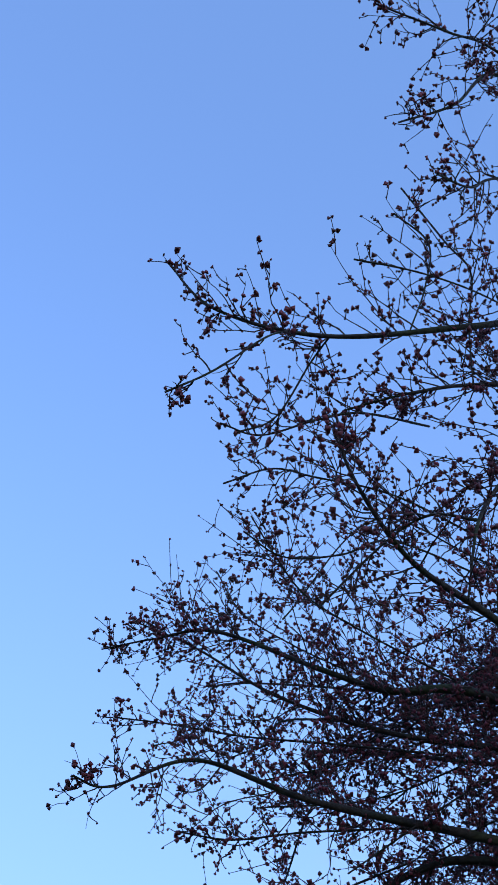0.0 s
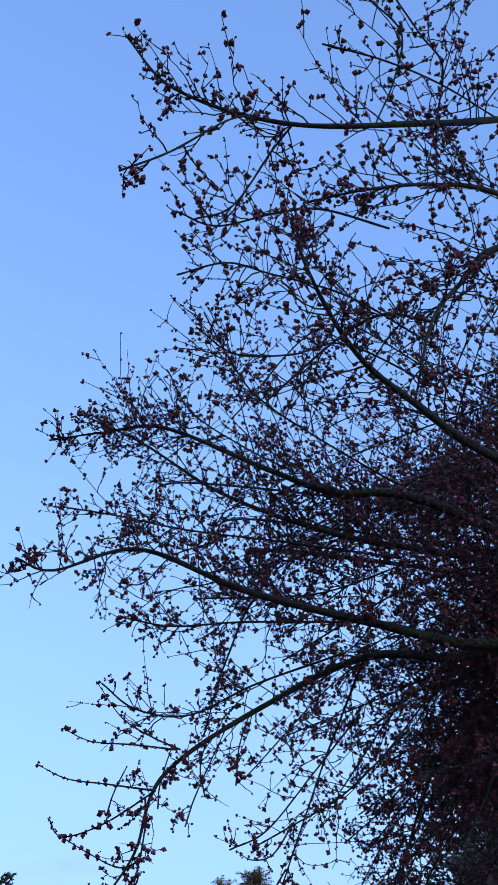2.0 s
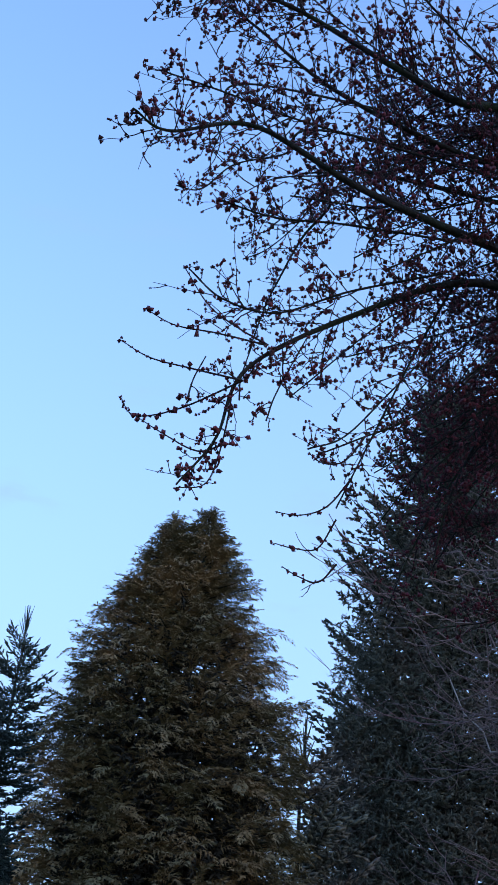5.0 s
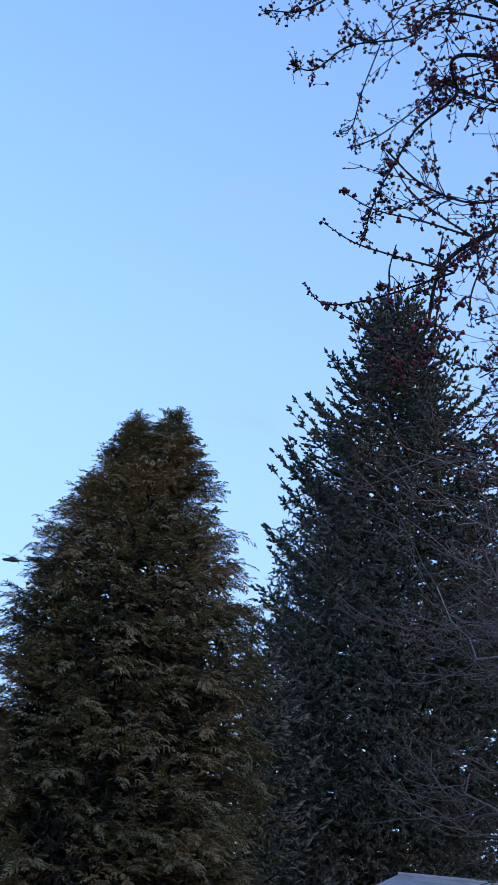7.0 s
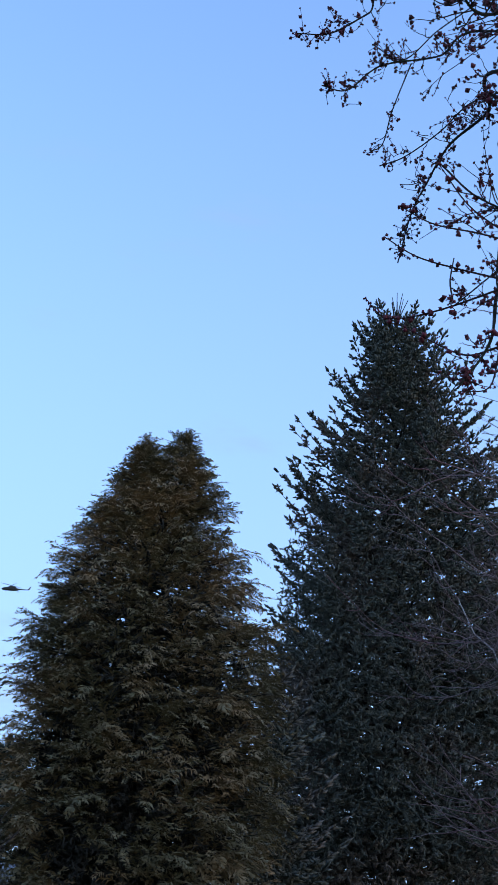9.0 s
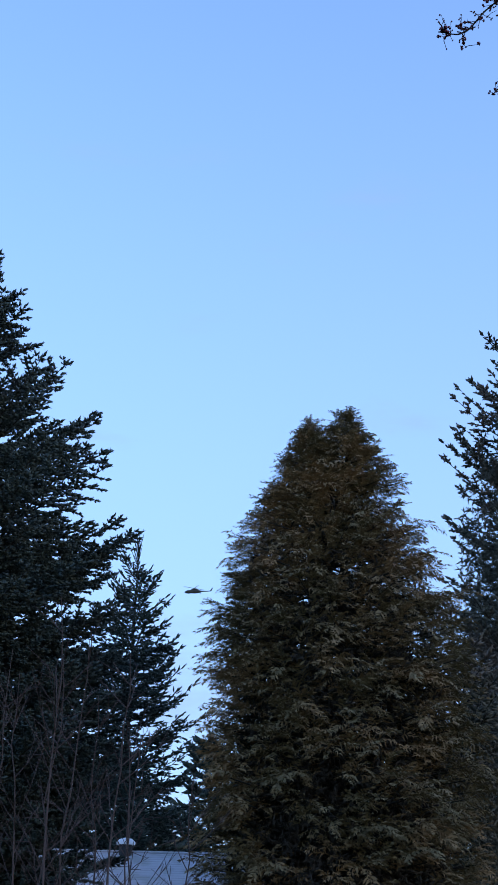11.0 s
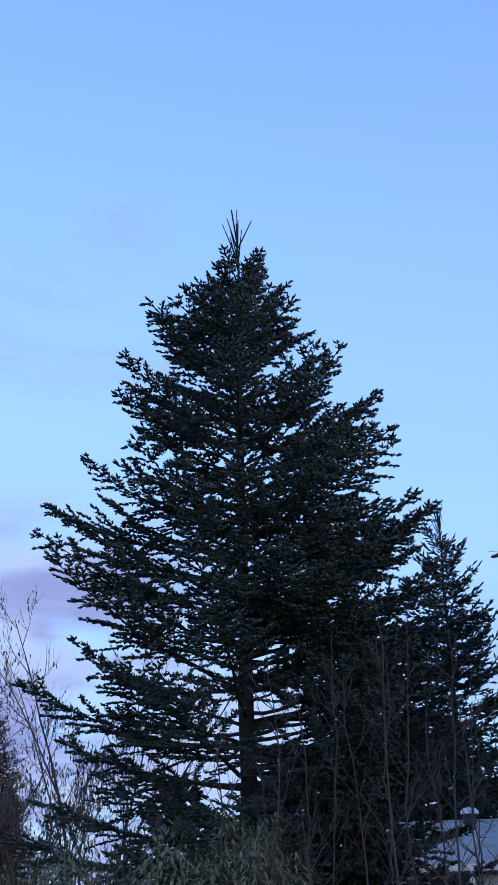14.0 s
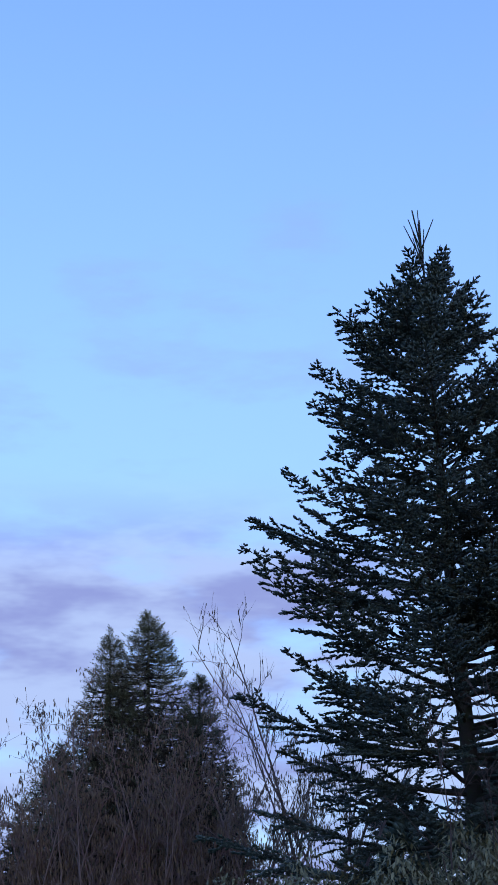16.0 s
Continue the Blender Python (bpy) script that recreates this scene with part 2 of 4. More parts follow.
def shoot_form(needles, plump, size, seed):
    """A plump needled shoot one long: a blunt spindle with needle tips standing out of it."""
    r = np.random.default_rng(seed)
    w = 2 * np.pi * np.arange(3) / 3 + r.uniform(0, 2)
    ring = np.c_[np.zeros(3), np.cos(w), np.sin(w)]
    V = [np.array([(-0.05, 0, 0)]), ring * plump * r.uniform(0.95, 1.35, (3, 1)) + np.c_[r.uniform(0.35, 0.7, 3), np.zeros((3, 2))], np.array([(1.04, 0, 0)])]
    F = []
    for i in range(3):
        j = (i + 1) % 3
        F += [(0, 1 + j, 1 + i), (1 + i, 1 + j, 4)]
    n = 5
    for i in range(needles):
        x = 0.1 + 0.9 * (i + 0.5) / needles
        a = r.uniform(0, 2 * np.pi)
        out = np.array([0, math.cos(a), math.sin(a)])
        way = unit(np.array([0.55, 0, 0]) + out)
        side = unit(np.cross(way, np.array([1.0, 0.3, 0.2]))) * size * 0.2
        b = np.array([x, 0, 0]) + out * plump * 0.6
        V.append(np.array([b - side, b + side, b + way * size * r.uniform(0.7, 1.2)]))
        F.append((n, n + 1, n + 2))
        n += 3
    return np.vstack(V), np.array(F)


BUDFORM = bud_form()
# ------------------------------------------------------------------ ground
side_n = 60
g = np.sign(np.linspace(-1, 1, side_n)) * np.abs(np.linspace(-1, 1, side_n)) ** 3 * 2500
gx, gy = np.meshgrid(g, g, indexing="ij")
gz = 0.06 * np.sin(gx * 0.7) * np.cos(gy * 0.5) * (np.hypot(gx, gy) < 120) - 0.06
idx = np.arange(side_n * side_n).reshape(side_n, side_n)
quads = np.stack([idx[:-1, :-1], idx[1:, :-1], idx[1:, 1:], idx[:-1, 1:]], -1).reshape(-1, 4)
tagged(part("ground", [(np.stack([gx, gy, gz], -1).reshape(-1, 3), quads, 0)], GROUND), "dull winter grass running out under the trees", "ground", kind="structure")

# ------------------------------------------------------------------ the budding maple overhead
MAPLE = np.array([4.09, 3.08, 0.0])


def clusters(P, way, size):
    """Knots of plump flower buds at N places on the twigs."""
    out_o, out_a, out_s = [], [], []
    n = len(P)
    for _ in range(2):
        keep = RNG.random(n) < 0.93
        d = RNG.normal(0, 1, (n, 3)) + way * 0.5
        out_o.append(P[keep])
        out_a.append(unit(d)[keep])
        out_s.append((size * RNG.uniform(0.75, 1.2, n))[keep])
    o, a, s = np.concatenate(out_o), np.concatenate(out_a), np.concatenate(out_s)
    return stamps(BUDFORM, o, a, np.tile([0.1, 0.3, 1.0], (len(o), 1)), s)


def maple_tree(limbs, fillers, tips):
    tree = thing("maple_tree", MAPLE, "bare maple with dark red flower buds, mossy spreading limbs", "tree")
    trunk = spline([(0.1, 0, -0.1), (0.05, 0.02, 1.2), (-0.05, 0.0, 2.6), (0, 0.05, 4.0), (0.1, 0.1, 5.6), (0.2, 0.1, 7.6)], 24)
    rad = np.interp(np.linspace(0, 1, 24), [0, 0.05, 0.5, 1], [0.36, 0.27, 0.20, 0.05])
    part("trunk", [(*tubes(trunk, rad, 14), 0)], BARK, tree, "rough grey bark with moss")
    sec_s, sec_w, sec_l, sec_b = [], [], [], []
    for pts, r0, droop, dense, reach in limbs + fillers:
        ctrl = [np.array(p) - MAPLE for p in pts]
        end = ctrl[-1]
        if r0 > 0.02:     # a main limb runs on into the trunk
            foot = np.array([0.0, 0.03, np.clip(end[2] - 0.5 * abs(end[0]), 1.9, 6.8)])
            ctrl = ctrl + [end * 0.45 + foot * 0.55 + np.array([0, 0, 0.08]), foot]
        n = 14 * len(ctrl)
        line = spline(ctrl, n)
        s = np.linspace(0, 1, n)
        r = 0.0030 + ((0.62 if r0 > 0.0206 else 0.36) * r0 - 0.0030) * s ** 1.5
        r = r * (1 + 0.05 * np.sin(np.arange(n) * 0.9 + len(sec_s)))
        part("limb" if r0 > 0.02 else "branch", [(*tubes(line, r, 8 if r0 > 0.02 else 6), 0)], BARK, tree)
        seg = np.linalg.norm(np.diff(line, axis=0), axis=1)
        total = seg.sum()
        m = max(3, int(total * dense * 2.1))
        u = np.sort(RNG.uniform(0.02, 0.9, m))
        at = np.stack([np.interp(u, s, line[:, c]) for c in range(3)], -1)
        d = unit(np.stack([np.interp(u, s, np.gradient(line[:, c])) for c in range(3)], -1)) * -1
        keep = (at[:, 0] < -0.75) | (RNG.random(m) < 0.25)
        at, d, u, m = at[keep], d[keep], u[keep], int(keep.sum())
        side = unit(np.cross(d, RNG.normal(0, 1, (m, 3))))
        w = d * RNG.uniform(0.35, 1.0, (m, 1)) + side * RNG.uniform(0.6, 1.2, (m, 1)) + np.array([0, 0, 0.25 - 0.9 * droop])
        l = 0.9 * reach * RNG.uniform(0.3, 1.0, m) * np.interp(u, [0, 0.12, 0.4, 1], [0.16, 0.38, 0.9, 1.0])
        b = np.stack([RNG.normal(0, 0.32, m), RNG.normal(0, 0.32, m), RNG.normal(0.20, 0.32, m) - 0.7 * droop], -1)
        sec_s.append(at), sec_w.append(w), sec_l.append(l), sec_b.append(b)
    S, W, L, B = (np.concatenate(x) for x in (sec_s, sec_w, sec_l, sec_b))
    k = 8
    P2 = lines_from(S, W, L, k, B, 0.035)
    R2 = np.linspace(1, 0.36, k)[None] * (0.0020 + 0.0026 * np.clip(L / 0.8, 0, 1))[:, None]
    part("side_growth", [(*tubes(P2, R2, 3), 0)], TWIG, tree, "fine dark reddish side branches", kind="stuff")
    # twigs along the side branches
    per = np.maximum(2, (L * 21).astype(int))
    own = np.repeat(np.arange(len(L)), per)
    u = RNG.uniform(0.10, 1.0, len(own))
    j = np.clip((u * (k - 1)).astype(int), 0, k - 2)
    t = (u * (k - 1) - j)[:, None]
    at = P2[own, j] * (1 - t) + P2[own, j + 1] * t
    d = unit(P2[own, j + 1] - P2[own, j])
    m = len(own)
    way = d * RNG.uniform(0.3, 1.0, (m, 1)) + unit(np.cross(d, RNG.normal(0, 1, (m, 3)))) * RNG.uniform(0.4, 1.1, (m, 1)) + np.array([0, 0, 0.12])
    l = RNG.uniform(0.025, 0.17, m) * (0.55 + 0.45 * RNG.random(m)) * np.clip(L[own] / 0.25, 0.45, 1.0)
    P3 = lines_from(at, way, l, 4, np.stack([RNG.normal(0, 0.25, m), RNG.normal(0, 0.25, m), RNG.normal(0.18, 0.25, m)], -1), 0.03)
    R3 = np.repeat(np.linspace(0.0020, 0.0012, 4)[None], m, 0)
    part("twig_growth", [(*tubes(P3, R3, 3), 0)], TWIG, tree, "thin knotty twigs", kind="stuff")
    # bud knots strung along the twigs, fat ones among small ones
    spots, ways = [P3[:, -1]], [unit(P3[:, -1] - P3[:, -2])]
    for q, least in ((1, 0.085), (2, 0.05)):
        keep = (l > least) & (RNG.random(m) < 0.85)
        spots.append(P3[keep, q]), ways.append(unit(P3[keep, q] - P3[keep, q - 1]))
    for q in range(2, k):
        keep = RNG.random(len(L)) < np.clip(L / 0.3, 0.4, 0.9)
        spots.append(P2[keep, q]), ways.append(unit(P2[keep, q] - P2[keep, q - 1]))
    for pts in tips:
        line = spline([np.array(p) - MAPLE for p in pts], 24)
        part("twig", [(*tubes(line, np.linspace(0.0016, 0.0036, 24), 5), 0)], TWIG, tree)
        n = max(4, int(np.linalg.norm(np.diff(line, axis=0), axis=1).sum() / 0.032))
        q = np.linspace(0, 21, n).astype(int)
        spots.append(line[q]), ways.append(unit(line[q] - line[q + 1]))
        q = q[RNG.random(n) < 0.35]
        spots.append(line[q] + RNG.normal(0, 0.007, (len(q), 3))), ways.append(unit(line[q] - line[q + 2]))
    sp, wy = np.concatenate(spots), np.concatenate(ways)
    size = 0.0130 * np.where(RNG.random(len(sp)) < 0.28, RNG.uniform(1.2, 1.7, len(sp)), RNG.uniform(0.6, 1.05, len(sp)))
    part("blossom", [(*clusters(sp, wy, size), 0)], BUD, tree, "dark red clustered flower buds", smooth=True, kind="stuff")
    return tree


REACHES = [
    # control points from tip to stem, stem radius, droop, side branches a metre, their length
    ([(1.18, 1.26, 4.95), (1.33, 1.27, 4.67), (1.63, 1.31, 4.56), (2.06, 1.43, 4.76), (2.54, 1.73, 5.26), (3.11, 2.13, 5.58)], 0.042, 0.0, 10, 0.34),
    ([(1.23, 1.18, 4.15), (1.34, 1.20, 4.26), (1.47, 1.25, 4.48), (1.55, 1.29, 4.57)], 0.007, 0.0, 9, 0.26),
    ([(1.90, 1.23, 5.27), (2.00, 1.28, 4.99), (2.06, 1.33, 4.89), (2.04, 1.43, 4.76), (2.02, 1.48, 4.54)], 0.007, 0.0, 10, 0.20),
    ([(1.72, 1.23, 4.83), (1.89, 1.28, 4.83), (2.06, 1.38, 4.88), (2.25, 1.53, 4.95)], 0.007, 0.0, 10, 0.20),
    ([(1.86, 1.23, 5.10), (1.95, 1.28, 4.99), (1.92, 1.33, 4.82), (1.86, 1.36, 4.65)], 0.007, 0.0, 10, 0.18),
    ([(1.66, 1.47, 4.44), (1.83, 1.45, 4.47), (2.02, 1.53, 4.61), (2.23, 1.63, 4.71), (2.64, 1.93, 4.84), (3.07, 2.33, 4.91)], 0.034, 0.1, 11, 0.36),
    ([(1.38, 1.42, 4.30), (1.48, 1.42, 4.36), (1.58, 1.37, 4.53), (1.64, 1.31, 4.57)], 0.008, 0.0, 12, 0.28),
    ([(1.64, 1.47, 4.41), (1.66, 1.52, 4.25), (1.79, 1.72, 4.14), (1.99, 2.02, 4.25), (2.29, 2.41, 4.41), (2.96, 3.00, 4.65)], 0.050, 0.05, 11, 0.50),
    ([(1.91, 1.63, 3.87), (1.98, 1.63, 4.15), (2.10, 1.73, 4.43), (2.26, 1.82, 4.71), (2.64, 2.02, 4.97), (3.18, 2.62, 5.05)], 0.055, 0.1, 11, 0.45),
    ([(1.56, 1.72, 3.96), (1.74, 1.67, 4.13), (1.86, 1.63, 4.18), (1.98, 1.63, 4.15)], 0.014, 0.0, 12, 0.40),
    ([(0.76, 2.85, 4.93), (0.96, 2.86, 4.98), (1.19, 2.86, 5.00), (1.58, 2.87, 4.79), (1.82, 2.93, 4.73), (2.16, 2.98, 4.73), (2.86, 3.10, 4.40)], 0.055, 0.0, 16, 0.55),
    ([(0.83, 3.04, 5.26), (1.09, 3.05, 5.10), (1.41, 3.06, 4.84), (1.82, 3.07, 4.65), (2.23, 3.08, 4.56), (2.63, 3.10, 4.47)], 0.045, 0.0, 16, 0.55),
    ([(0.81, 2.47, 4.07), (0.91, 2.57, 4.10), (1.15, 2.72, 4.30), (1.50, 2.83, 4.21), (1.94, 2.98, 4.18), (2.34, 3.09, 4.17), (2.83, 3.10, 4.30)], 0.060, 0.1, 15, 0.50),
    ([(1.05, 3.17, 3.30), (1.15, 3.17, 3.47), (1.23, 3.21, 3.76), (1.58, 3.27, 4.06), (1.95, 3.32, 4.28), (2.39, 3.29, 4.27), (3.07, 3.20, 4.58)], 0.055, 0.15, 13, 0.36),
    ([(1.59, 3.62, 3.50), (1.75, 3.48, 3.90), (1.83, 3.47, 4.10), (1.92, 3.37, 4.29)], 0.016, 0.4, 9, 0.32),
    ([(1.99, 3.96, 3.43), (2.09, 3.96, 3.83), (2.30, 3.77, 4.25), (2.59, 3.48, 4.34), (3.10, 3.30, 4.54)], 0.045, 0.5, 13, 0.50),
    ([(1.84, 0.74, 5.53), (2.06, 0.84, 5.53), (2.30, 1.04, 5.86), (2.70, 1.43, 6.02)], 0.018, 0.0, 10, 0.34),
    ([(1.87, 0.94, 5.08), (2.06, 0.99, 5.31), (2.31, 1.13, 5.91), (2.70, 1.43, 6.02), (3.15, 2.22, 5.76)], 0.040, 0.0, 10, 0.34),
    ([(1.93, 0.94, 4.72), (2.04, 1.04, 4.84), (2.17, 1.14, 5.10), (2.61, 1.43, 5.64)], 0.014, 0.0, 10, 0.30),
    ([(1.32, 1.56, 4.54), (1.43, 1.61, 4.54), (1.59, 1.62, 4.61), (1.73, 1.67, 4.70), (1.96, 1.91, 4.94)], 0.012, 0.1, 9, 0.32),
    ([(1.31, 1.80, 4.57), (1.45, 1.85, 4.69), (1.58, 1.90, 4.70), (1.83, 2.01, 4.72), (2.14, 2.30, 4.81)], 0.012, 0.1, 10, 0.34),
    ([(1.35, 2.09, 4.68), (1.47, 2.15, 4.62), (1.65, 2.20, 4.67), (1.84, 2.30, 4.83), (2.18, 2.59, 4.93)], 0.012, 0.1, 10, 0.36),
    ([(1.00, 3.16, 4.07), (1.12, 3.16, 3.97), (1.30, 3.17, 3.95), (1.53, 3.17, 4.07), (1.84, 3.18, 4.20)], 0.012, 0.1, 11, 0.34),
    ([(0.84, 2.86, 4.61), (1.03, 2.91, 4.61), (1.29, 2.96, 4.58), (1.64, 3.02, 4.57), (2.06, 3.08, 4.54)], 0.014, 0.1, 15, 0.42),
    ([(1.08, 2.96, 4.20), (1.25, 2.97, 4.17), (1.48, 3.02, 4.22), (1.84, 3.08, 4.26)], 0.012, 0.1, 13, 0.36),
    ([(1.17, 2.99, 5.47), (1.28, 2.96, 5.19), (1.48, 2.96, 5.00), (1.69, 2.97, 4.86)], 0.010, 0.0, 11, 0.36),
    ([(1.36, 2.28, 4.98), (1.44, 2.38, 4.87), (1.54, 2.48, 4.77), (1.76, 2.68, 4.76), (2.05, 2.88, 4.72)], 0.012, 0.0, 12, 0.36),
    ([(1.44, 3.26, 3.52), (1.56, 3.29, 3.60), (1.72, 3.37, 3.84), (1.90, 3.42, 4.10)], 0.010, 0.1, 8, 0.26),
    ([(1.52, 3.56, 3.67), (1.64, 3.56, 3.74), (1.84, 3.57, 3.87), (2.09, 3.57, 4.12)], 0.010, 0.2, 12, 0.34),
    ([(1.89, 4.25, 3.38), (1.98, 4.25, 3.64), (2.10, 4.15, 3.89), (2.29, 3.96, 4.21)], 0.012, 0.4, 12, 0.40),
    ([(1.21, 3.22, 3.64), (1.21, 3.26, 3.75), (1.24, 3.31, 3.92)], 0.006, 0.2, 8, 0.15),
    ([(1.36, 3.22, 3.68), (1.34, 3.27, 3.82), (1.37, 3.31, 3.98)], 0.006, 0.2, 8, 0.15),
    ([(1.46, 3.22, 3.72), (1.47, 3.27, 3.89), (1.51, 3.32, 4.06)], 0.006, 0.2, 8, 0.15),
    ([(1.05, 3.21, 3.62), (1.06, 3.26, 3.72), (1.09, 3.31, 3.84)], 0.006, 0.2, 8, 0.15),
    ([(1.30, 3.22, 3.58), (1.33, 3.27, 3.72), (1.43, 3.31, 4.00)], 0.006, 0.2, 8, 0.15),
    ([(0.72, 4.40, 5.72), (0.88, 4.40, 5.76), (1.03, 4.30, 5.82), (1.20, 4.00, 5.75)], 0.0204, 0.1, 8, 0.17),
    ([(0.85, 4.40, 5.44), (0.97, 4.40, 5.44), (1.11, 4.35, 5.57), (1.33, 4.20, 5.54), (1.53, 3.80, 5.34)], 0.0205, 0.1, 8, 0.17),
    ([(1.19, 4.80, 5.45), (1.25, 4.80, 5.51), (1.24, 4.60, 5.55), (1.24, 4.30, 5.57)], 0.008, 0.2, 8, 0.17),
    ([(1.21, 4.70, 5.29), (1.32, 4.65, 5.33), (1.44, 4.50, 5.38), (1.52, 4.30, 5.40), (1.61, 4.00, 5.25)], 0.012, 0.1, 8, 0.17),
    ([(1.28, 4.60, 4.69), (1.34, 4.60, 4.97), (1.39, 4.55, 5.10), (1.47, 4.45, 5.27), (1.56, 4.20, 5.27), (1.59, 3.90, 5.24)], 0.021, 0.2, 9, 0.17),
    ([(1.08, 4.40, 5.74), (1.23, 4.40, 5.68), (1.36, 4.30, 5.79), (1.41, 4.00, 5.65)], 0.008, 0.2, 9, 0.17),
]

# slender beaded tips beyond the side branches
TIPS = [
    [(0.99, 3.15, 4.06), (1.08, 3.15, 3.93), (1.18, 3.15, 3.86), (1.28, 3.15, 3.81)],
    [(0.88, 3.20, 3.92), (0.98, 3.18, 3.86), (1.12, 3.15, 3.83), (1.27, 3.15, 3.81)],
    [(0.82, 3.15, 3.76), (0.92, 3.15, 3.71), (1.05, 3.15, 3.69), (1.21, 3.10, 3.64)],
    [(0.83, 3.40, 3.70), (0.89, 3.35, 3.61), (1.03, 3.30, 3.63), (1.21, 3.10, 3.64)],
    [(0.89, 3.35, 3.61), (0.99, 3.30, 3.53), (1.10, 3.25, 3.46), (1.18, 3.20, 3.47)],
    [(1.05, 3.15, 3.28), (1.13, 3.15, 3.30), (1.16, 3.15, 3.38), (1.18, 3.15, 3.54), (1.18, 3.10, 3.62)],
    [(1.12, 3.15, 3.35), (1.16, 3.15, 3.36), (1.17, 3.15, 3.40)],
    [(1.39, 3.60, 3.45), (1.47, 3.60, 3.45), (1.55, 3.55, 3.47), (1.62, 3.50, 3.56)],
    [(1.40, 3.70, 3.38), (1.47, 3.70, 3.37), (1.54, 3.65, 3.36), (1.59, 3.60, 3.45)],
    [(1.43, 3.70, 3.30), (1.49, 3.70, 3.27), (1.55, 3.65, 3.24), (1.60, 3.60, 3.29)],
    [(1.46, 3.40, 3.58), (1.51, 3.40, 3.55), (1.58, 3.40, 3.57), (1.65, 3.40, 3.68)],
]




def filler_limbs():
    """The limbs behind those, crooked, reaching out from the stem at all heights."""
    r = random.Random(5)
    rows = []
    for i in range(48):
        low = i >= 34        # the last ones hang low, thick with red buds
        y = r.uniform(3.2, 4.4) if low else r.uniform(2.7, 5.0)
        x = r.uniform(1.75, 2.3) + 0.2 * max(0, y - 3.2) if low else r.uniform(1.28, 2.35) + 0.16 * max(0, y - 3.2)
        z = r.uniform(3.4, 4.1) if low else r.uniform(4.2, 5.3)
        line = [(x, y, z - r.uniform(0.0, 0.35))]
        for u in (0.25, 0.5, 0.75, 1.0):
            line.append((x + u * (3.2 - x) + r.uniform(-0.07, 0.07), y + u * (1.45 - 0.5 * y) + r.uniform(-0.12, 0.12), z + 0.35 * u + r.uniform(-0.13, 0.13)))
        rows.append((line, 0.0205, r.uniform(0.15, 0.5) if low else r.uniform(0.0, 0.4), 17, 0.48 if low else 0.55))
    for i in range(12):      # farther limbs on the garden side, a red haze of buds
        y = r.uniform(4.3, 5.3)
        x, z = 1.72 + 0.35 * (y - 4.3) + r.uniform(0, 0.45), r.uniform(3.8, 4.85) + 0.3 * (y - 4.3)
        line = [(x, y, z - 0.1), (x + 0.3, y - 0.15, z + r.uniform(-0.1, 0.12)), (x + 0.7, y - 0.5, z + r.uniform(0.0, 0.2)), (3.3, 0.5 * y + 1.4, z + 0.25)]
        rows.append((line, 0.0205, r.uniform(0.0, 0.3), 15, 0.42))
    return rows


maple_tree(REACHES, filler_limbs(), TIPS)


# ------------------------------------------------------------------ conifers
def profile(rows):
    """Radius by height from a few (height, radius) pairs."""
    z, r = zip(*rows)
    return lambda h: np.interp(h, z, r)


